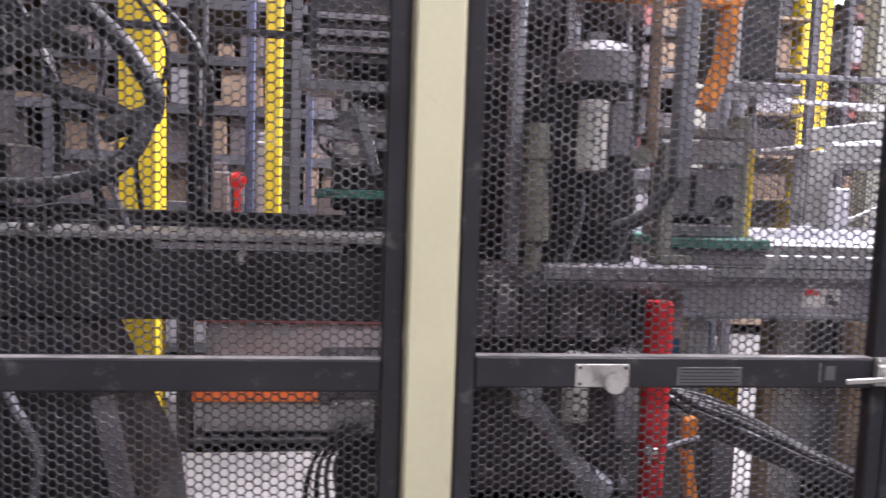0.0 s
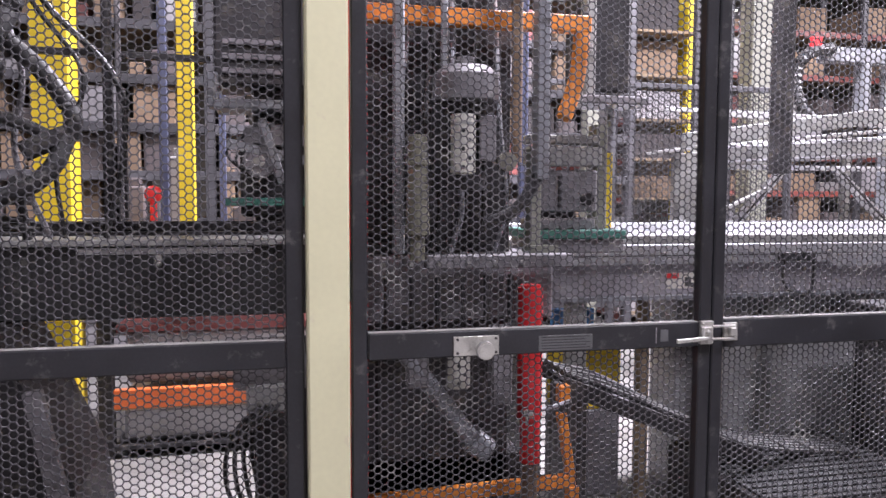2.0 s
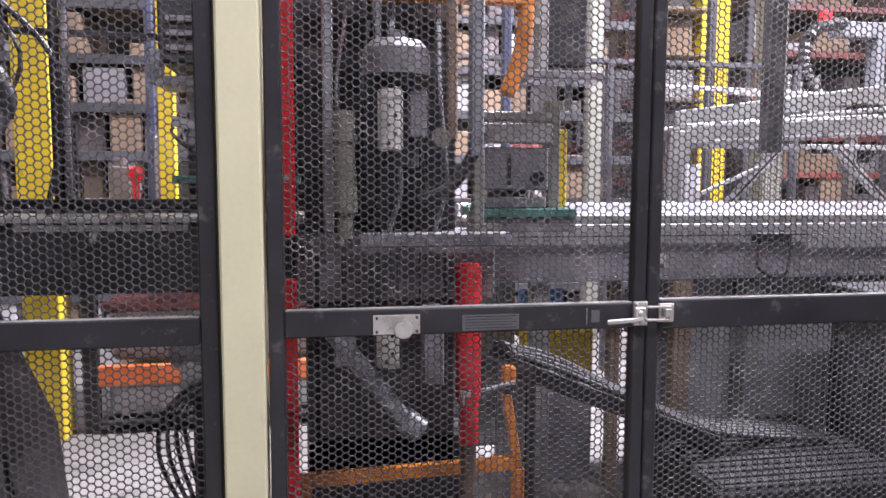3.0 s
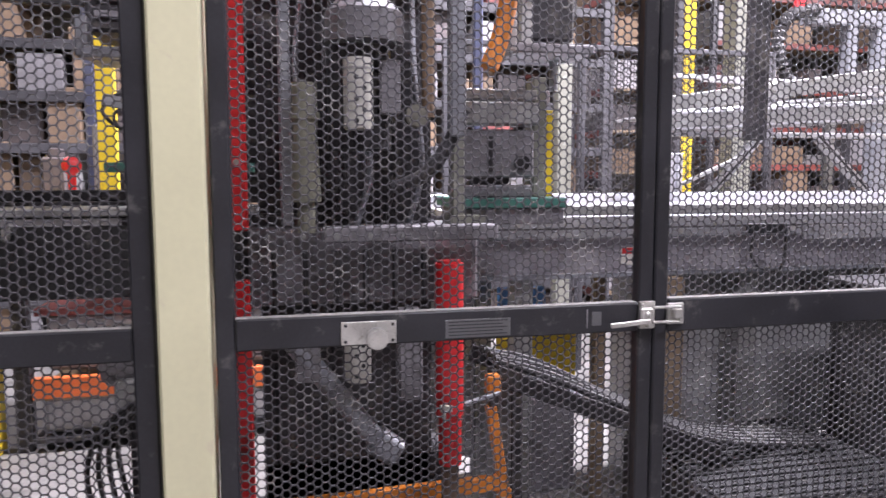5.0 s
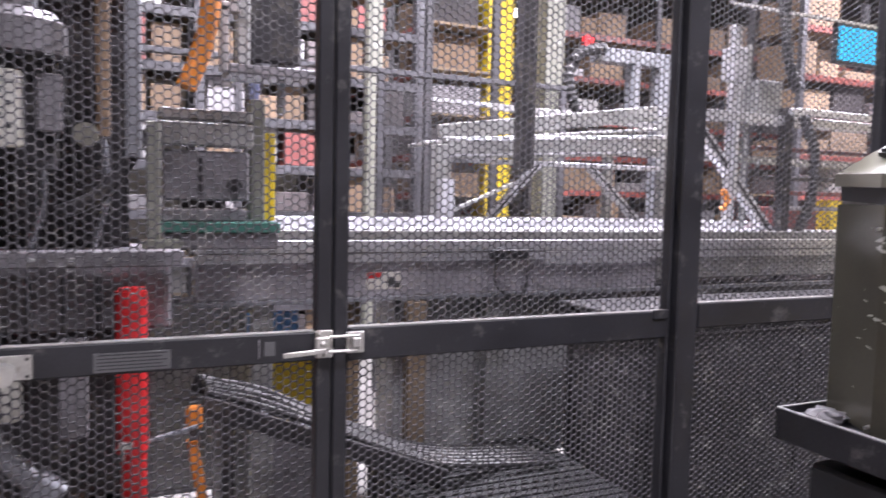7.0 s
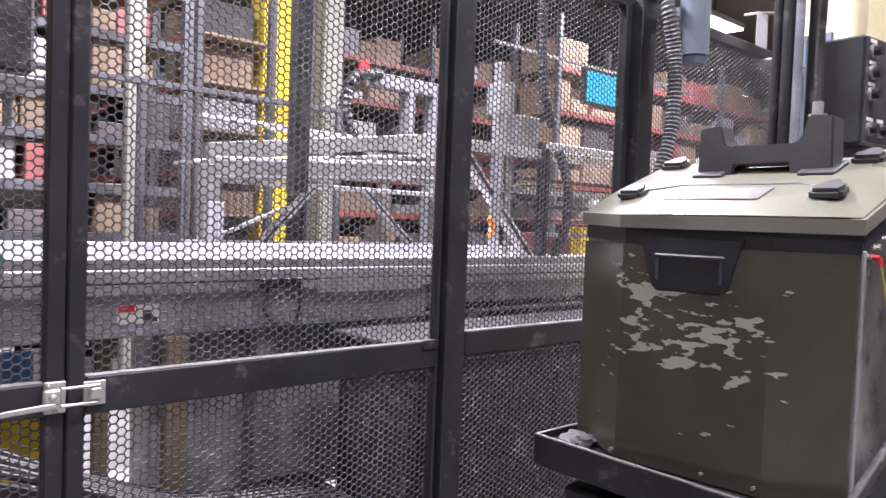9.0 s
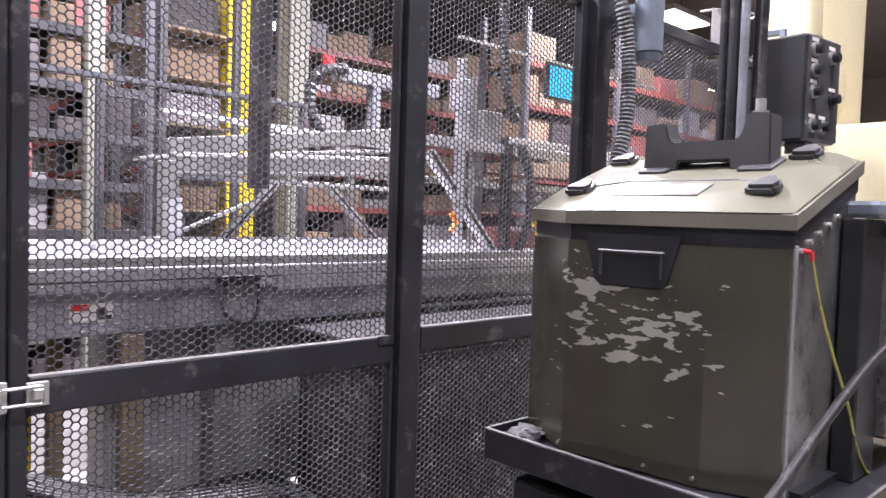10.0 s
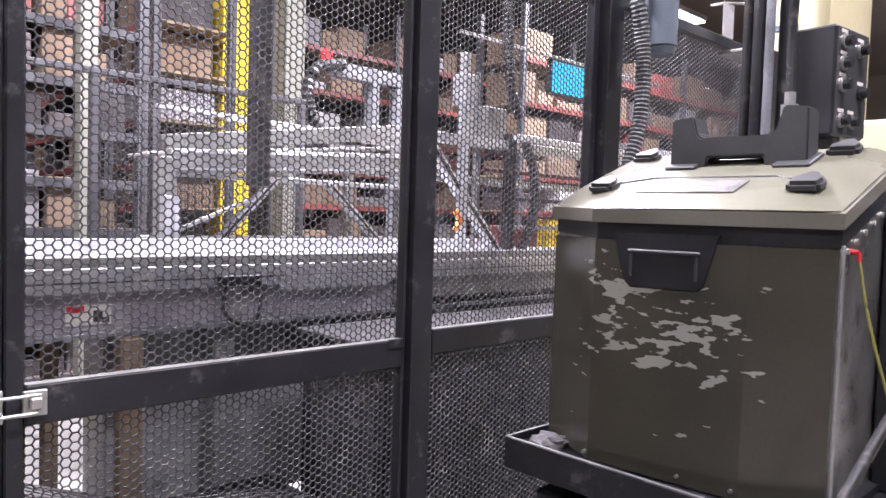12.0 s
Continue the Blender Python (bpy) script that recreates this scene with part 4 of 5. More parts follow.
# second machine beyond the corner post
mech = thing("transfer_machine", "silver transfer machine with rails, posts and a slanting brace", "machine", at=(4.2, 2.9, 0))
part("brace", Shape().bar((3.55, 2.9, 1.86), (4.12, 2.9, 1.27), 0.05, 0.06), ALU, mech)
part("brace_groove", Shape().bar((3.55, 2.873, 1.86), (4.12, 2.873, 1.27), 0.004, 0.02, 0), IRON, mech)
part("top_rail", Shape().box(3.3, 6.8, 2.86, 2.94, 1.90, 1.955, 0.004), ALU, mech)
part("second_rail", Shape().box(4.15, 6.8, 2.80, 2.85, 1.955, 1.995, 0.004), ALU, mech)
part("third_rail", Shape().box(3.3, 6.8, 3.1, 3.16, 1.70, 1.74, 0.003), ALU_DULL, mech)
for k in range(5):
    part("bar", Shape().box(4.2, 6.8, 2.95 + 0.04 * k, 2.98 + 0.04 * k, 1.42 + 0.09 * k, 1.445 + 0.09 * k, 0.002), (IRON_GREY, STOCK_RED, IRON, ALU_DULL, STOCK_RED)[k], mech)
part("post", Shape().box(3.85, 3.90, 2.96, 3.01, 1.02, 2.45, 0.004), ALU, mech)
part("post", Shape().box(3.96, 3.985, 2.96, 2.99, 1.02, 2.35, 0.003), ALU_DULL, mech)
part("post", Shape().box(4.14, 4.2, 2.84, 2.9, 0, 2.0, 0.004), IRON, mech)
part("head_box", Shape().box(3.74, 3.84, 2.85, 2.95, 2.12, 2.30, 0.006), ALU, mech)
part("head_box", Shape().box(3.98, 4.16, 2.9, 3.05, 1.95, 2.15, 0.006), ALU_DULL, mech)
part("cylinder", Shape().rod((3.78, 2.88, 1.5), (3.78, 2.88, 1.9), 0.035, n=14), ALU, mech, "", True)
part("hose", Shape().tube([(4.02, 2.8, 2.8), (4.04, 2.8, 2.5), (4.08, 2.8, 2.25), (4.18, 2.82, 2.1)], 0.03, 10, 8, 0.08, 0.03), RUBBER, mech)
part("hose", Shape().tube([(4.2, 2.78, 1.95), (4.26, 2.75, 1.75), (4.26, 2.75, 1.5), (4.2, 2.78, 1.3)], 0.03, 10, 8, 0.08, 0.03), RUBBER, mech)
part("orange_cap", Shape().tube([(3.55, 2.7, 1.52), (3.585, 2.7, 1.47), (3.55, 2.7, 1.42)], 0.016, 8), ORANGE, mech, "orange hose end", True)
part("base", Shape().box(3.3, 6.8, 2.85, 3.3, 0.0, 1.02, 0.01), IRON, mech)
for k, (cx, cm) in enumerate(((4.35, STOCK_RED), (4.75, YELLOW), (5.1, STOCK_RED), (5.5, IRON_GREY), (5.9, RED))):
    part("stack_unit", Shape().box(cx, cx + 0.3, 3.02, 3.2, 1.29, 1.44 + 0.05 * (k % 2), 0.006), cm, mech)

shift(mech, Matrix.Translation((0.15, 0, 0)))

screen = thing("wall_screen", "lit blue display panel hanging over the machine", "screen", at=(5.1, 3.2, 2.3))
part("glass", Shape().box(5.12, 5.62, 3.196, 3.199, 2.40, 2.62, 0.001), SCREEN, screen, "lit blue picture")
part("frame", Shape().box(5.10, 5.64, 3.20, 3.24, 2.38, 2.64, 0.004), BLACK, screen)
part("hanger_bar", Shape().box(4.2, 6.6, 3.205, 3.225, 2.641, 2.661, 0.002), ALU, screen)
part("hanger", Shape().rod((4.6, 3.215, 2.661), (4.6, 3.215, 6.2), 0.01, n=8).rod((5.8, 3.215, 2.661), (5.8, 3.215, 6.2), 0.01, n=8), IRON, screen)

# ---- under the conveyor ----
tray = thing("cable_ladder", "dark slanting cable ladder full of black cables", "cable tray", at=(1.5, 2.3, 0.5))
for dy in (2.12, 2.42):
    part("rail", Shape().bar((1.08, dy, 0.80), (1.9, dy, 0.46), 0.02, 0.06), IRON, tray)
for k in range(6):
    f = (k + 0.5) / 6
    part("rung", Shape().bar((1.08 + 0.82 * f, 2.12, 0.81 - 0.34 * f), (1.08 + 0.82 * f, 2.42, 0.81 - 0.34 * f), 0.02, 0.012), STEEL_TUBE, tray)
for k in range(7):
    o = 0.035 * k
    part("cable", Shape().tube([(1.1, 2.15 + o, 0.83), (1.3, 2.16 + o, 0.755 + 0.01 * (k % 3)), (1.6, 2.14 + o, 0.625), (1.9, 2.15 + o, 0.50), (2.4, 2.18 + o, 0.43)], 0.011, 8, 6), RUBBER, tray, "", True)
part("support", Shape().box(1.86, 1.9, 2.13, 2.41, 0, 0.44, 0.003), IRON, tray)
part("support", Shape().box(1.14, 1.18, 2.13, 2.41, 0, 0.74, 0.003), IRON, tray)
solid("grey_block", Shape().box(1.40, 1.72, 2.95, 3.15, 0.0, 0.44, 0.01), IRON_GREY, "grey steel block under the conveyor", "block")
solid("yellow_bin", Shape().box(1.40, 1.72, 2.95, 3.15, 0.44, 0.74, 0.01), YELLOW, "yellow painted box standing under the conveyor", "bin")
solid("blue_box", Shape().box(1.34, 1.55, 2.9, 2.94, 0.84, 0.95, 0.004).box(1.40, 1.5, 2.955, 3.0, 0.74, 0.84, 0.002).box(1.40, 1.5, 2.93, 2.96, 0.86, 0.93, 0.002), BLUE, "small blue box on the bin under the conveyor", "box")
plat = thing("dark_platform", "low black platform with ribbed matting inside the fence", "platform", at=(2.1, 2.2, 0))
part("body", Shape().box(1.75, 2.52, 1.85, 2.55, 0.0, 0.40, 0.01), IRON, plat)
part("mat", Shape().box(1.76, 2.51, 1.86, 2.54, 0.40, 0.412, 0.003), MAT, plat)
for k in range(14):
    part("mat_rib", Shape().box(1.77, 2.50, 1.88 + 0.048 * k, 1.90 + 0.048 * k, 0.412, 0.42, 0.002), MAT, plat)
cab = thing("machine_cabinet", "dark dusty steel cabinet low behind the fence", "cabinet", at=(3.5, 2.2, 0))
part("body", Shape().box(2.60, 4.9, 1.95, 2.45, 0.0, 1.0, 0.015), SPECK, cab)
part("top_plate", Shape().box(2.58, 4.92, 1.93, 2.47, 1.0, 1.02, 0.004), IRON, cab)
for k in range(3):
    part("door", Shape().box(2.64 + 0.76 * k, 3.36 + 0.76 * k, 1.935, 1.949, 0.08, 0.96, 0.006), SPECK, cab)
solid("grey_cabinet", Shape().box(1.98, 2.32, 2.9, 3.15, 0.0, 1.03, 0.01), STOCK_GREY2, "grey steel cabinet under the conveyor", "cabinet")
solid("grey_screen_sheet", Shape().box(2.05, 3.1, 2.75, 2.78, 0.25, 1.03, 0.003), STOCK_GREY2, "grey guard sheet under the conveyor", "sheet")
lean = thing("pale_panel", "pale grey panel with a dark frame under the conveyor", "panel", at=(1.13, 3.2, 0))
part("sheet", Shape().box(0.97, 1.30, 3.205, 3.235, 0.12, 0.96, 0.004), STOCK_GREY2, lean)
for x0, x1, z0, z1 in ((0.95, 0.97, 0.0, 0.98), (1.30, 1.32, 0.0, 0.98), (0.97, 1.30, 0.10, 0.12), (0.97, 1.30, 0.96, 0.98), (0.97, 1.30, 0.52, 0.54)):
    part("frame_bar", Shape().box(x0, x1, 3.198, 3.24, z0, z1, 0.002), IRON_GREY, lean)
solid("tan_post", Shape().box(1.90, 1.98, 2.5, 2.56, 0.0, 1.03, 0.004), WOOD, "tan wooden post under the conveyor", "post")
solid("tan_post", Shape().box(1.74, 1.79, 2.8, 2.86, 0.0, 1.03, 0.004), WOOD, "tan wooden post under the conveyor", "post")

# stock seen under the press bed
pal = thing("pallet_rack_shelf", "orange shelf beam with pale boards under the press", "shelf", at=(-0.4, 4.2, 0))
part("beam", Shape().box(-0.84, 0.6, 4.0, 4.05, 0.28, 0.39, 0.004), SHELF_ORANGE, pal, "orange beam")
part("board", Shape().box(-0.84, 0.6, 4.01, 4.6, 0.27, 0.298, 0.003), WOOD, pal)
part("leg", Shape().box(-0.92, -0.845, 4.0, 4.08, 0.0, 1.2, 0.003), IRON, pal)
part("leg", Shape().box(0.6, 0.67, 4.0, 4.08, 0.0, 1.2, 0.003), IRON, pal)
part("upper_board", Shape().box(-0.84, 0.6, 4.1, 4.6, 0.70, 0.74, 0.003), STOCK_RED, pal)
part("top_board", Shape().box(-0.92, 0.67, 4.0, 4.7, 1.2, 1.22, 0.003), WOOD, pal)
part("low_board", Shape().box(-0.84, 0.6, 3.98, 4.6, 0.05, 0.075, 0.003), IRON, pal)
solid("wrapped_pallet", Shape().box(-0.8, 0.55, 4.15, 4.6, 0.39, 0.70, 0.02), STOCK_WHITE, "pale wrapped goods on the shelf under the press", "goods")
solid("wrapped_pallet", Shape().box(-0.8, 0.55, 4.06, 4.6, 0.076, 0.268, 0.02), STOCK_WHITE, "pale wrapped goods on the shelf under the press", "goods")
solid("red_tag", Shape().dome((-0.62, 4.1, 1.49), 0.05, (1, 0.6, 1)).rod((-0.62, 4.1, 1.22), (-0.62, 4.1, 1.45), 0.02, n=10), RED, "red round knob on a thin stand", "knob", smooth=True)
solid("blue_upright", Shape().box(-0.28, -0.24, 4.4, 4.44, 1.22, 3.0, 0.003), RACK_BLUE, "slim blue upright behind the press", "upright")
solid("blue_upright", Shape().box(-0.66, -0.61, 4.6, 4.66, 1.22, 3.0, 0.003), RACK_BLUE, "slim blue upright behind the press", "upright")

solid("yellow_upright", Shape().box(-0.47, -0.385, 4.02, 4.1, 1.22, 3.6, 0.004), YELLOW, "narrow yellow upright standing on the shelf", "upright")
for k, (bx, bw, bh, mt, lb) in enumerate(((-0.82, 0.12, 0.32, STOCK_DARK, "dark machine part"), (-0.56, 0.1, 0.5, STOCK_GREY, "grey machine part"), (-0.2, 0.14, 0.2, STOCK_DARK, "dark machine part"), (0.0, 0.12, 0.42, STOCK_GREY, "grey machine part"), (0.2, 0.2, 0.3, CARD, "brown carton"), (0.45, 0.15, 0.5, STOCK_DARK, "dark machine part"))):
    solid("stored_part", Shape().box(bx, bx + bw, 4.3, 4.5, 1.22, 1.22 + bh, 0.01).box(bx + bw * 0.2, bx + bw * 0.7, 4.33, 4.45, 1.22 + bh, 1.27 + bh, 0.006), mt, lb + " standing on the shelf top", "machine part")

# ---- racks ----
rng = random.Random(7)
STOCK = [CARD, CARD, CARD, CARD, STOCK_GREY, STOCK_DARK, STOCK_DARK, STOCK_DARK, STOCK_WHITE, STOCK_RED, CARD, STOCK_GREY]
NAMES = {"cardboard": ("carton", "brown cardboard carton on a rack shelf"), "wrapped_stock_grey": ("wrapped_load", "grey wrapped load on a rack shelf"), "wrapped_stock_dark": ("wrapped_load", "dark wrapped load on a rack shelf"),
         "wrapped_stock_white": ("wrapped_load", "white wrapped load on a rack shelf"), "stock_red": ("crate", "dull red crate on a rack shelf")}


def rack(origin, turn, bays, bay, levels, depth, fill, lmin=0.25, lmax=0.6, paint=RACK_RED):
    """A pallet rack with stock, along its own x axis."""
    m = pose(*origin, 0, 0, turn)
    t = thing("pallet_rack", "tall storage rack with orange-red beams and mixed stock", "rack", "storage racks", at=origin)
    height = levels[-1] + 0.7

    def put(shape):
        bmesh.ops.transform(shape.bm, matrix=m, verts=shape.bm.verts)
        return shape
    for k in range(bays + 1):
        for y in (0, depth - 0.08):
            part("upright", put(Shape().box(k * bay - 0.04, k * bay + 0.04, y, y + 0.08, 0, height, 0.004)), RACK_DARK, t)
    for z in levels:
        for k in range(bays):
            part("beam", put(Shape().box(k * bay + 0.041, (k + 1) * bay - 0.041, 0.01, 0.06, z - 0.08, z, 0.004)), paint, t)
            part("shelf_board", put(Shape().box(k * bay + 0.041, (k + 1) * bay - 0.041, 0.061, depth - 0.02, z - 0.03, z - 0.002, 0)), WOOD, t)
            x = k * bay + 0.07
            while x < (k + 1) * bay - 0.35:
                w = rng.uniform(lmin, lmax)
                if x + w > (k + 1) * bay - 0.06:
                    break
                if rng.random() < fill:
                    mt = rng.choice(STOCK)
                    nm, lb = NAMES[mt.name]
                    h = rng.uniform(0.10, 0.46)
                    y0 = rng.uniform(0.02, 0.12)
                    s = Shape().box(x, x + w, y0, depth - 0.1, z - 0.002, z + h, 0.008)
                    solid(nm, put(s), mt, lb, nm.replace("_", " "), "stock on the racks")
                x += w + rng.uniform(0.01, 0.08)


rack((3.9, 12.4, 0), -90, 3, 1.7, (0.15, 0.6, 1.05, 1.5, 1.95, 2.4, 2.9, 3.4), 0.9, 0.9, 0.12, 0.4)
rack((-4.4, 6.2, 0), 0, 4, 1.95, (0.12, 0.5, 0.9, 1.3, 1.7, 2.1, 2.5, 2.95, 3.4, 3.9), 0.9, 0.95, 0.1, 0.35, RACK_DARK)
rack((6.0, 8.5, 0), 0, 5, 2.1, (0.12, 0.6, 1.1, 1.6, 2.1, 2.6, 3.2, 3.8), 0.9, 0.95, 0.2, 0.6)
rack((4.5, 13.5, 0), 0, 4, 2.4, (0.12, 1.2, 2.2, 3.2, 4.2), 0.9, 0.95, 0.4, 0.9)
rack((8.6, 6.4, 0), 0, 4, 2.2, (0.12, 0.6, 1.1, 1.6, 2.1, 2.6, 3.1, 3.7), 0.9, 0.95, 0.25, 0.7)

# ---- coater cabinet outside the fence ----
unit = thing("steel_cabinet_unit", "brown-grey equipment box with a scuffed front and a slanted lid", "equipment box", at=(2.7, 0.78, 0.96))
PLAN = [(2.475, 1.118), (2.378, 0.932), (2.405, 0.597), (2.455, 0.450), (2.80, 0.450), (2.80, 1.118)]


def top_z(x):
    return 1.482 + max(0.0, x - 2.45) * 0.34


def slab(outline, za, zb):
    """A body over an outline, its floor and top given as heights or functions of x and y."""
    s = Shape()
    fa = za if callable(za) else (lambda x, y: za)
    fb = zb if callable(zb) else (lambda x, y: zb)
    lo = [s.bm.verts.new((x, y, fa(x, y))) for x, y in outline]
    hi = [s.bm.verts.new((x, y, fb(x, y))) for x, y in outline]
    k = len(outline)
    for i in range(k):
        s.bm.faces.new((lo[i], lo[(i + 1) % k], hi[(i + 1) % k], hi[i]))
    s.bm.faces.new(lo[::-1]), s.bm.faces.new(hi)
    bmesh.ops.recalc_face_normals(s.bm, faces=s.bm.faces)
    return s


def inset(outline, d):
    cx, cy = sum(p[0] for p in outline) / len(outline), sum(p[1] for p in outline) / len(outline)
    return [(cx + (x - cx) * (1 - d / abs(x - cx)) if abs(x - cx) > 1e-6 else x, cy + (y - cy) * (1 - d / abs(y - cy)) if abs(y - cy) > 1e-6 else y) for x, y in outline]


part("body", slab(inset(PLAN, 0.004), 0.975, lambda x, y: top_z(x) - 0.012), SIDE, unit, "brushed steel body")
FR = [(PLAN[0][0] - 0.003, PLAN[0][1]), (PLAN[1][0] - 0.004, PLAN[1][1]), (PLAN[2][0] - 0.004, PLAN[2][1]), (PLAN[3][0] - 0.004, PLAN[3][1] + 0.004)]
door = part("front_door", slab(FR + [(PLAN[3][0] + 0.0, PLAN[3][1] + 0.012), (PLAN[2][0] + 0.002, PLAN[2][1]), (PLAN[1][0] + 0.002, PLAN[1][1]), (PLAN[0][0] + 0.003, PLAN[0][1] - 0.004)], 0.985, 1.448), DOOR, unit, "brown-grey faceted front with pale scuffs")
part("seam_band", slab(inset(PLAN, 0.001), lambda x, y: top_z(x) - 0.034, lambda x, y: top_z(x)), BLACK, unit, "black seam under the lid")
rim = [(x + (-0.010 if x < 2.6 else 0.012), y + (0.008 if y > 0.8 else -0.006)) for x, y in PLAN]
part("lid_rim", slab(rim, lambda x, y: top_z(x) + 0.0005, lambda x, y: top_z(x) + 0.028), LIDRIM, unit, "grey lid rim")
upper = [(2.53, 1.075), (2.455, 0.91), (2.475, 0.63), (2.52, 0.50), (2.78, 0.50), (2.78, 1.075)]
sl = Shape()
va = [sl.bm.verts.new((x, y, top_z(x) + 0.0285)) for x, y in inset(rim, 0.002)]
vb = [sl.bm.verts.new((x, y, top_z(x) + 0.058)) for x, y in upper]
for i in range(6):
    sl.bm.faces.new((va[i], va[(i + 1) % 6], vb[(i + 1) % 6], vb[i]))
sl.bm.faces.new(vb), sl.bm.faces.new(va[::-1])
bmesh.ops.recalc_face_normals(sl.bm, faces=sl.bm.faces)
bmesh.ops.bevel(sl.bm, geom=list(sl.bm.edges), offset=0.006, segments=2, affect="EDGES")
part("lid", sl, LID, unit, "warm grey plastic lid sloping up to the back", True)
GR = math.degrees(math.atan(0.34))


def on_lid(x, y, up=0.0):
    """A pose on the lid's slanted top, x pointing up the slope."""
    return pose(x, y, top_z(x) + 0.058 + up, 0, -GR, 0)


part("label_sheet", Shape().box(-0.035, 0.045, -0.115, 0.115, 0.0, 0.003, 0.001, on_lid(2.50, 0.78)), SIDE, unit, "silvery label plate")
for k in range(6):
    part("label_line", Shape().box(-0.026 + 0.011 * k, -0.021 + 0.011 * k, -0.1, 0.1 - 0.03 * (k % 3), 0.003, 0.0034, 0, on_lid(2.50, 0.78)), IRON_GREY, unit)
part("lid_line", Shape().tube([on_lid(2.535, 0.985) @ Vector((0, 0, 0)), on_lid(2.575, 0.90) @ Vector((0, 0, 0)), on_lid(2.575, 0.62) @ Vector((0, 0, 0)), on_lid(2.535, 0.53) @ Vector((0, 0, 0))], 0.003, 6, 1), BLACK, unit, "dark groove line")
for bx, by in ((2.51, 1.0), (2.51, 0.535), (2.75, 1.03), (2.75, 0.545)):
    part("bumper", Shape().prism([(-0.034, -0.032), (0.0, -0.036), (0.045, -0.012), (0.045, 0.012), (0.0, 0.036), (-0.034, 0.032)], -0.008, 0.017, 0.008, on_lid(bx, by)), HANDLE, unit, "dark rubber bumper", True)
HM = Matrix.Translation((2.69, 0.755, top_z(2.69) + 0.056)) @ Matrix.Diagonal((1, 0.93, 1, 1)) @ Matrix(((0, 0, 1, 0), (-1, 0, 0, 0), (0, 1, 0, 0), (0, 0, 0, 1)))
grip = part("lid_handle", Shape().prism([(-0.175, -0.012), (-0.075, -0.012), (-0.07, 0.012), (0.07, 0.012), (0.075, -0.012), (0.175, -0.012), (0.172, 0.108), (0.115, 0.114), (0.098, 0.066), (0.085, 0.056),
     (-0.09, 0.056), (-0.10, 0.064), (-0.112, 0.104), (-0.172, 0.100)], -0.032, 0.032, 0.004, HM), HANDLE, unit, "dark grey grab handle")
for s_y in (0.62, 0.88):
    part("handle_tab", Shape().box(-0.045, 0.045, -0.04, 0.04, -0.004, 0.008, 0.003, on_lid(2.68, s_y)), HANDLE, grip)
# recessed grip in the front door
face = Matrix.Translation((2.3885, 0.77, 1.418)) @ Matrix.Rotation(math.atan2(0.032, 0.34), 4, "Z")
pull = part("recessed_pull", Shape().prism([(-0.118, 0.048), (0.118, 0.048), (0.088, -0.052), (0.072, -0.062), (-0.072, -0.062), (-0.088, -0.052)], -0.006, 0.012, 0.003, face @ Matrix(((0, 0, 1, 0), (1, 0, 0, 0), (0, 1, 0, 0), (0, 0, 0, 1)))), BLACK, unit, "black moulded grip")
part("grip_lip", Shape().box(-0.012, -0.006, -0.08, 0.08, 0.006, 0.014, 0.003, face).box(-0.010, -0.006, -0.075, -0.068, -0.042, 0.006, 0.002, face).box(-0.010, -0.006, 0.068, 0.075, -0.042, 0.006, 0.002, face), HANDLE, pull)
for bx, by, bz in ((2.373, 0.94, 1.0), (2.392, 0.72, 1.0), (2.399, 0.61, 1.0), (2.372, 0.94, 1.40)):
    part("rivet", Shape().rod((bx - 0.006, by, bz), (bx + 0.012, by, bz), 0.004, n=8), ZINC, unit)
for k in range(5):
    part("rivet", Shape().rod((2.49 + 0.05 * k, 0.455, 1.445 + 0.017 * k), (2.49 + 0.05 * k, 0.448, 1.445 + 0.017 * k), 0.005, n=8), ZINC, unit)
part("edge_trim", Shape().box(2.456, 2.470, 0.4475, 0.4535, 0.985, 1.455, 0.001), ALU_DULL, unit, "bright corner trim")
plug = thing("earth_lead", "thin yellow-green earth lead with a red plug", "cable", at=(2.53, 0.43, 1.42))
part("plug", Shape().rod((2.51, 0.455, 1.445), (2.51, 0.439, 1.443), 0.005, n=10).rod((2.51, 0.438, 1.445), (2.51, 0.437, 1.428), 0.0045, n=10), PLUG, plug, "red plug", True)
part("lead", Shape().tube([(2.51, 0.436, 1.43), (2.55, 0.43, 1.34), (2.60, 0.42, 1.25), (2.68, 0.41, 1.14), (2.72, 0.40, 1.05), (2.80, 0.40, 0.985), (2.95, 0.42, 0.965)], 0.003, 8), CORD, plug, "", True)

stand = thing("drip_tray_table", "black steel drip tray on a dark stand under the box", "table", at=(2.7, 0.78, 0))
part("tray_base", Shape().box(2.265, 3.02, 0.36, 1.165, 0.945, 0.958, 0.002), FRAME, stand)
for x0, x1, y0, y1 in ((2.262, 2.270, 0.36, 1.165), (2.27, 3.02, 1.157, 1.165), (2.27, 3.02, 0.36, 0.368)):
    part("tray_lip", Shape().box(x0, x1, y0, y1, 0.90, 0.976, 0.002), FRAME, stand, "black lip with a worn edge")
    part("worn_edge", Shape().box(x0 + 0.001, x1 - 0.001, y0 + 0.001, y1 - 0.001, 0.976, 0.978, 0), ALU_DULL, stand, "bright worn edge")
part("plinth", Shape().box(2.44, 2.79, 0.46, 1.10, 0.958, 0.975, 0), BLACK, stand)
part("cabinet", Shape().box(2.30, 3.0, 0.40, 1.10, 0.0, 0.86, 0.01).box(2.36, 2.95, 0.45, 1.05, 0.86, 0.945, 0.0), BLACK, stand, "black lower cabinet")
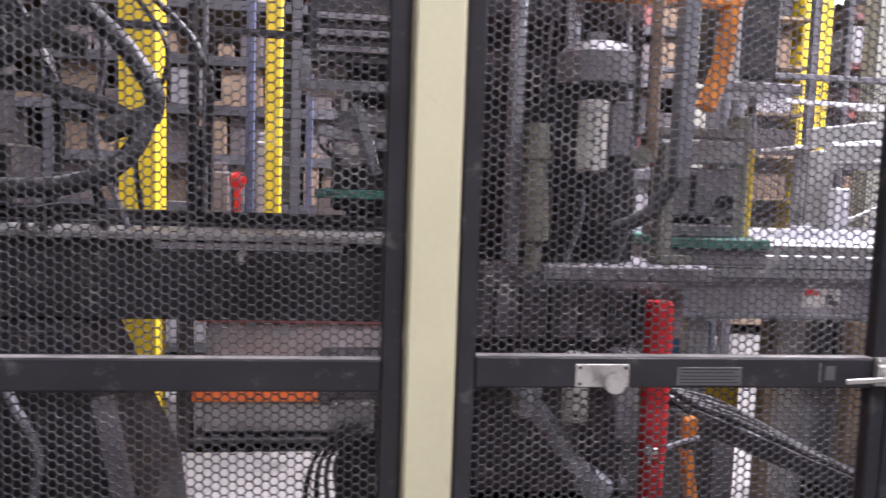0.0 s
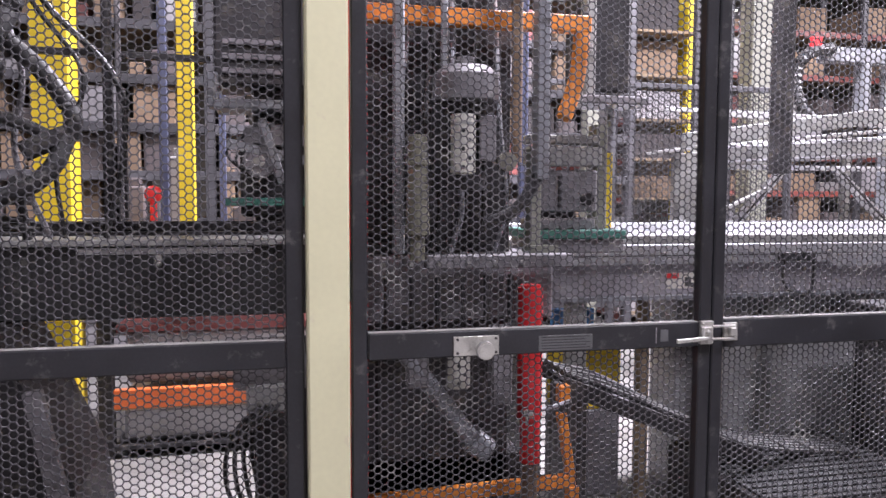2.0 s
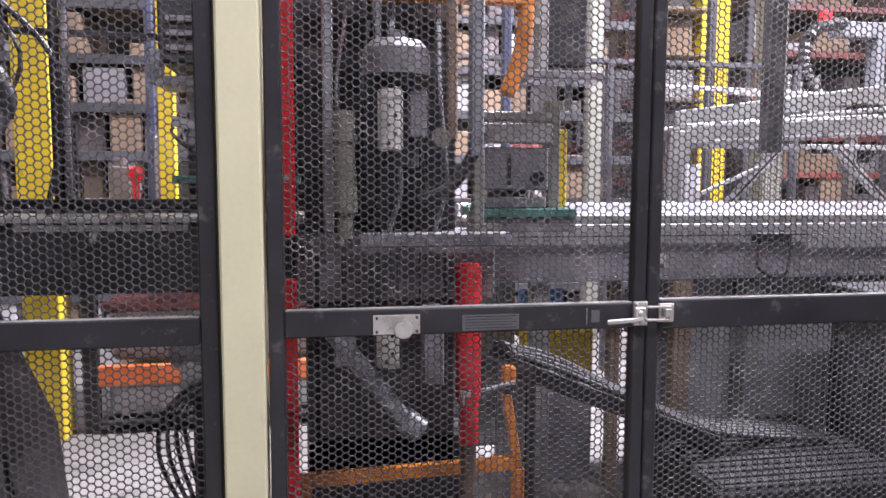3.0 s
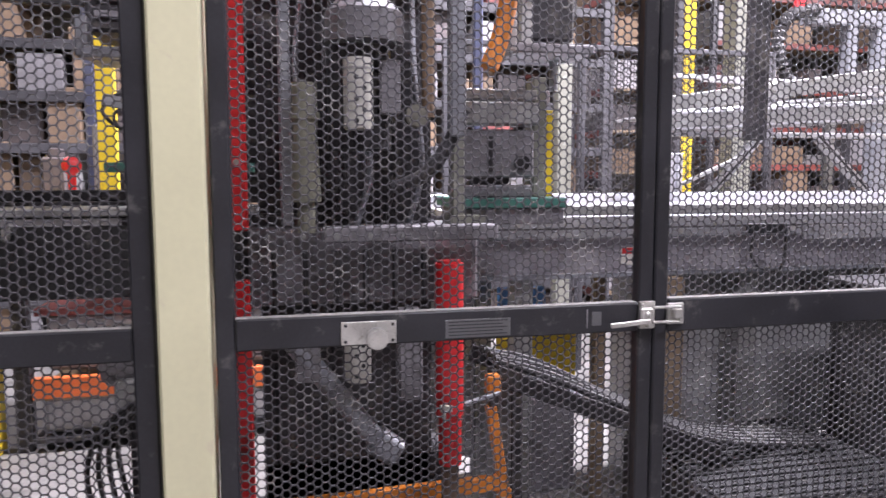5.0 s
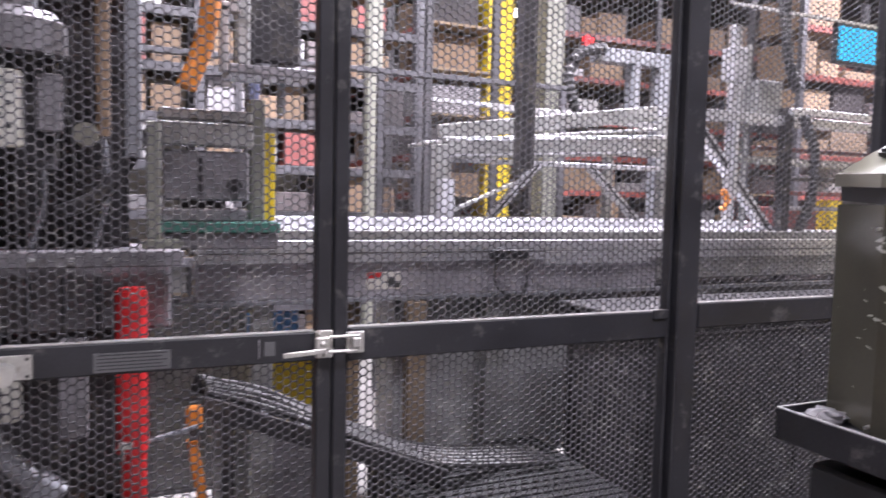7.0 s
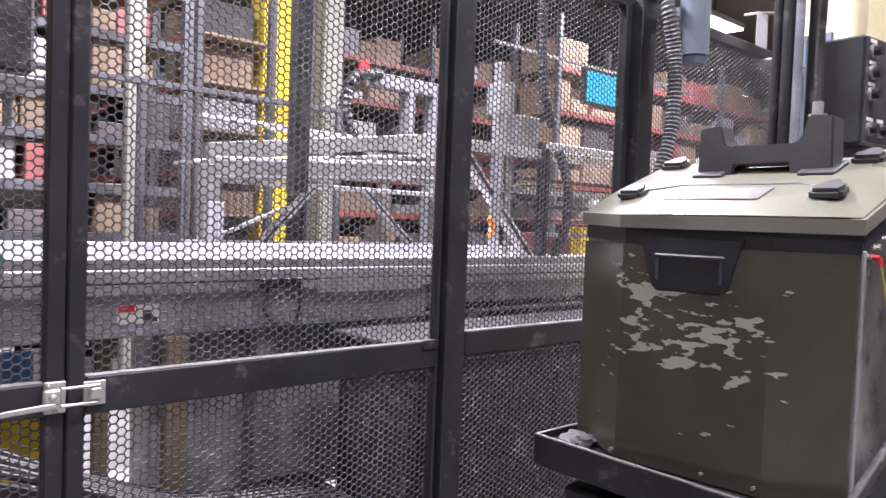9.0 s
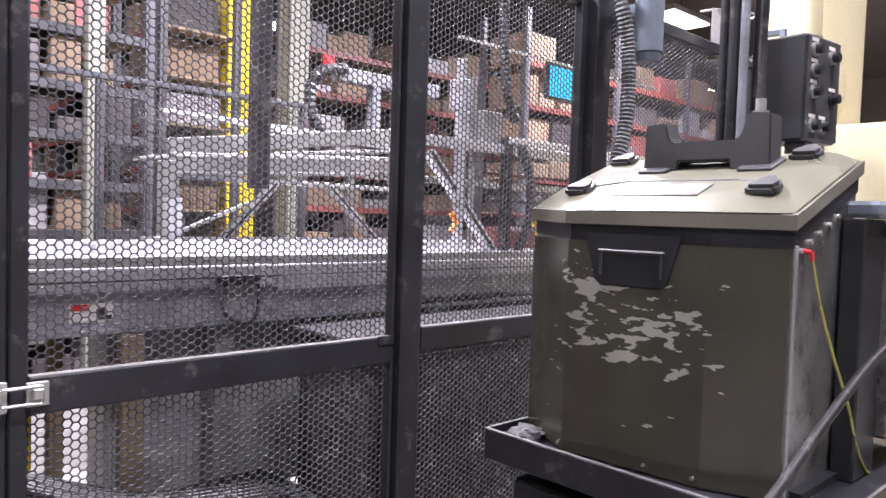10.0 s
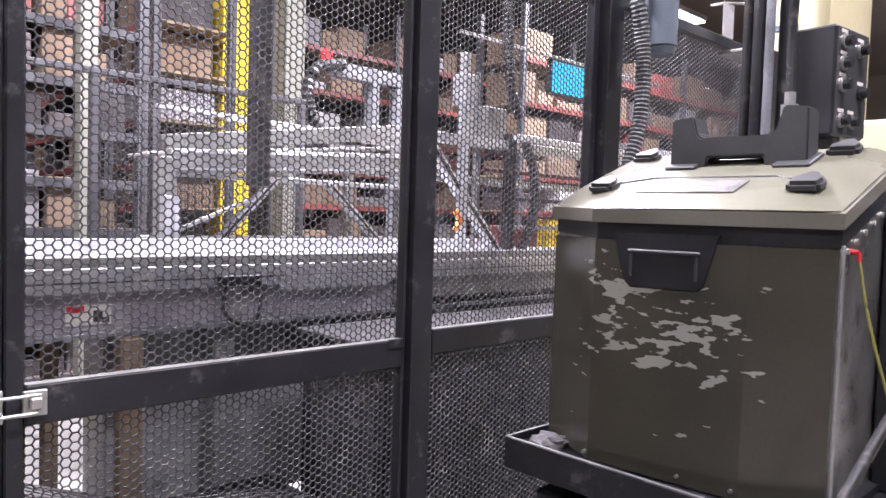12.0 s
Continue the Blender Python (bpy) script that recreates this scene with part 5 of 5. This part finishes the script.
part("faint_print", Shape().box(2.298, 2.2995, 0.70, 0.705, 0.80, 0.83, 0).box(2.298, 2.2995, 0.715, 0.72, 0.80, 0.83, 0), ALU_DULL, stand)
foil = Shape().dome((0, 0, 0), 0.05, (1, 0.9, 0.35), 14)
for v in foil.bm.verts:
    v.co *= 1 + 0.45 * noise.noise(v.co * 60)
bmesh.ops.transform(foil.bm, matrix=pose(2.335, 1.085, 0.968, 0, 0, 30), verts=foil.bm.verts)
scrap = solid("crumpled_foil", foil, STOCK_GREY, "crumpled pale foil scrap in the tray", "scrap")

pump = thing("pump_station", "steel-clad machine with a punched vent beside the box", "machine", at=(3.3, 0.5, 0))
part("body", Shape().box(2.90, 3.7, 0.44, 0.64, 0.0, 1.50, 0.012), SIDE, pump, "dull steel cladding")
part("side_box", Shape().box(2.84, 3.5, 0.375, 0.438, 1.05, 1.50, 0.006), SIDE, pump, "dull steel cladding")
part("dark_band", Shape().box(2.70, 2.835, 0.40, 0.448, 0.98, 1.51, 0.004), BLACK, pump, "black edge panel")
part("top_cover", Shape().box(2.70, 3.5, 0.37, 0.445, 1.512, 1.545, 0.008), BUCKET, pump, "grey-blue cover")
for i in range(4):
    for j in range(5):
        part("vent_slot", Shape().box(2.87 + 0.05 * i, 2.905 + 0.05 * i, 0.3735, 0.3745, 1.09 + 0.035 * j, 1.104 + 0.035 * j, 0), BLACK, pump)
for bx, bz in ((2.87, 1.46), (2.95, 1.38), (2.87, 1.32), (3.05, 1.46)):
    part("bolt", Shape().rod((bx, 0.375, bz), (bx, 0.368, bz), 0.008, n=8), ZINC, pump)
pipe = thing("grey_air_hose", "long grey hose slung across the side of the box", "hose", at=(1.8, 0.3, 0.0))
part("hose", Shape().tube([(3.2, 0.352, 1.36), (2.80, 0.345, 1.285), (2.55, 0.345, 1.235), (2.2, 0.345, 1.115), (2.0, 0.345, 1.03), (1.86, 0.34, 0.85), (1.80, 0.33, 0.4), (1.80, 0.33, 0.012)], 0.009, 12), RUBBER, pipe, "", True)
part("clip", Shape().box(3.10, 3.2, 0.345, 0.374, 1.335, 1.375, 0.003), ZINC, pipe)
solid("yellow_pallet_jack", Shape().box(4.2, 4.9, -0.1, 0.25, 0.2, 0.45, 0.04).rod((4.4, 0.0, 0.1), (4.4, 0.2, 0.1), 0.1, n=16).rod((4.8, 0.0, 0.1), (4.8, 0.2, 0.1), 0.1, n=16), YELLOW, "yellow wheeled truck standing on the floor", "truck")

ctrl = thing("control_box", "black control box with rotary switches on its side", "control box", at=(3.0, 0.65, 1.6))
CM = Matrix.Translation((3.25, 0.765, 1.86)) @ Matrix.Rotation(radians(-6), 4, "Z")
part("enclosure", Shape().box(-0.10, 0.10, -0.065, 0.07, -0.14, 0.14, 0.006, CM), BLACK, ctrl)
part("face_plate", Shape().box(-0.096, 0.096, -0.069, -0.0655, -0.135, 0.135, 0.002, CM), HANDLE, ctrl)
for i, (u, w) in enumerate(((-0.06, 0.10), (-0.06, 0.045), (-0.06, -0.01), (0.04, 0.09), (0.05, -0.02), (-0.06, -0.10), (0.0, -0.10))):
    sw = part("switch_base", Shape().rod(CM @ Vector((u, -0.069, w)), CM @ Vector((u, -0.076, w)), 0.019, n=16), ZINC if i != 4 else BLACK, ctrl, "", True)
    part("switch_knob", Shape().rod(CM @ Vector((u, -0.076, w)), CM @ Vector((u, -0.094, w)), 0.013, n=12), BLACK, sw, "", True)
    part("switch_label", Shape().box(u - 0.018, u + 0.018, -0.0705, -0.069, w + 0.021, w + 0.03, 0, CM), SIGN, ctrl)
part("stem", Shape().box(3.22, 3.28, 0.73, 0.79, 0.0, 1.722, 0.003), IRON_GREY, ctrl)
part("connector", Shape().rod((2.98, 0.76, 1.70), (2.98, 0.76, 1.78), 0.022, n=12).rod((2.98, 0.76, 1.78), (2.98, 0.76, 1.81), 0.014, n=12).box(2.95, 3.01, 0.74, 0.80, 1.62, 1.70, 0.003), ALU_DULL, ctrl, "grey cable gland", True)
part("cable", Shape().tube([(2.98, 0.76, 1.80), (2.985, 0.765, 1.95), (2.97, 0.755, 2.1), (3.0, 0.76, 2.6)], 0.012, 8), RUBBER, ctrl, "", True)
masts = thing("pipe_mast", "cluster of dark upright pipes behind the box", "pipes", at=(3.1, 0.83, 0))
for k, (px, py, r, mt) in enumerate(((3.12, 0.91, 0.018, FRAME), (3.14, 0.95, 0.016, IRON), (3.11, 0.875, 0.013, STEEL_TUBE), (3.16, 0.85, 0.02, FRAME))):
    part("pipe", Shape().rod((px, py, 0), (px, py, 3.2), r, n=12), mt, masts, "", True)
part("bracket", Shape().box(3.09, 3.15, 0.80, 0.96, 1.60, 1.64, 0.004), IRON, masts)

SETTLE = Matrix.Translation((2.576, 0.750, 1.184)) @ Matrix.Diagonal((1, 1, 1.0826, 1)) @ Matrix.Translation((-2.6, -0.8, -1.2))
for ob in (unit, plug, pump, pipe, ctrl, masts):
    shift(ob, SETTLE)
for ob in (stand, scrap):
    shift(ob, Matrix.Translation((0.036, -0.08, -0.012)))

hose2 = thing("conduit_hose", "ribbed grey conduit hose running down behind the box", "hose", at=(3.35, 1.5, 1.6))
part("conduit", Shape().tube([(3.38, 1.56, 1.3), (3.16, 1.44, 1.60), (3.20, 1.42, 1.70), (3.25, 1.41, 1.90), (3.26, 1.42, 2.15), (3.22, 1.44, 2.35), (3.37, 1.57, 2.44)], 0.027, 12, 8, 0.10, 0.016), CONDUIT, hose2, "", False)
shift(hose2, Matrix.Translation((0.13, 0, 0)))
grey_can = solid("grey_can", Shape().rod((3.42, 1.45, 2.125), (3.42, 1.45, 2.6), 0.058, 0.06, n=28, bevel=0.008).rod((3.42, 1.45, 2.10), (3.42, 1.45, 2.125), 0.045, 0.056, n=28).box(3.41, 3.43, 1.50, 1.59, 2.3, 2.34, 0), BUCKET, "grey-blue canister fixed to the fence post", "canister", smooth=True)
tagp = thing("hanging_tag", "white tag hanging on a wire ring by the fence", "tag", at=(4.15, 1.55, 2.0))
part("card", Shape().box(4.10, 4.21, 1.55, 1.553, 2.30, 2.46, 0.0005), STOCK_WHITE, tagp)
part("ring", Shape().tube([(4.13, 1.63, 2.46), (4.15, 1.55, 2.46), (4.32, 1.5, 2.48), (4.45, 1.5, 2.48), (4.5, 1.63, 2.48)], 0.006, 6), ZINC, tagp, "", True)
part("lamp_bracket", Shape().box(4.22, 4.5, 1.48, 1.63, 2.24, 2.258, 0.004), SIDE, tagp)

shift(grey_can, Matrix.Translation((0.155, 0, 0.05)))
shift(tagp, Matrix.Translation((0.19, 0, 0.08)))

duct = thing("cream_silo", "cream painted silo with a curved duct on its side", "silo", at=(6.4, 1.85, 0))
part("tank", Shape().rod((6.6, 1.98, 0.0), (6.6, 1.98, 5.2), 0.36, n=40), CREAM_DUCT, duct, "", True)
part("riser", Shape().rod((5.95, 1.73, 1.9), (5.95, 1.73, 5.2), 0.075, n=20), CREAM_DUCT, duct, "", True)
part("elbow", Shape().tube([(5.95, 1.70, 2.62), (5.92, 1.62, 2.58), (5.9, 1.56, 2.45), (5.9, 1.56, 2.30), (5.95, 1.62, 2.16)], 0.075, 16), CREAM_DUCT, duct, "", True)
part("hopper", Shape().box(5.7, 6.6, 0.95, 1.61, 0.0, 2.13, 0.03), CREAM_DUCT, duct)
part("band", Shape().rod((5.95, 1.73, 2.70), (5.95, 1.73, 2.74), 0.082, n=20), PALE, duct, "", True)
part("cable", Shape().tube([(5.69, 1.52, 2.1), (5.69, 1.53, 1.5), (5.69, 1.50, 0.9), (5.69, 1.52, 0.0)], 0.01, 8), RUBBER, duct, "", True)
part("frame_post", Shape().box(4.72, 4.75, 1.50, 1.53, 0, 2.50, 0.004), BUCKET, duct, "grey-blue steel frame")
part("frame_post", Shape().box(4.72, 4.75, 1.38, 1.41, 0, 2.50, 0.004), BUCKET, duct, "grey-blue steel frame")
part("frame_bar", Shape().box(4.72, 4.75, 1.411, 1.499, 2.47, 2.50, 0.003), BUCKET, duct, "grey-blue steel frame")
rack((9.5, 2.2, 0), -90, 2, 1.9, (0.12, 1.0, 1.75, 2.6, 3.4), 0.9, 0.9, 0.3, 0.8)
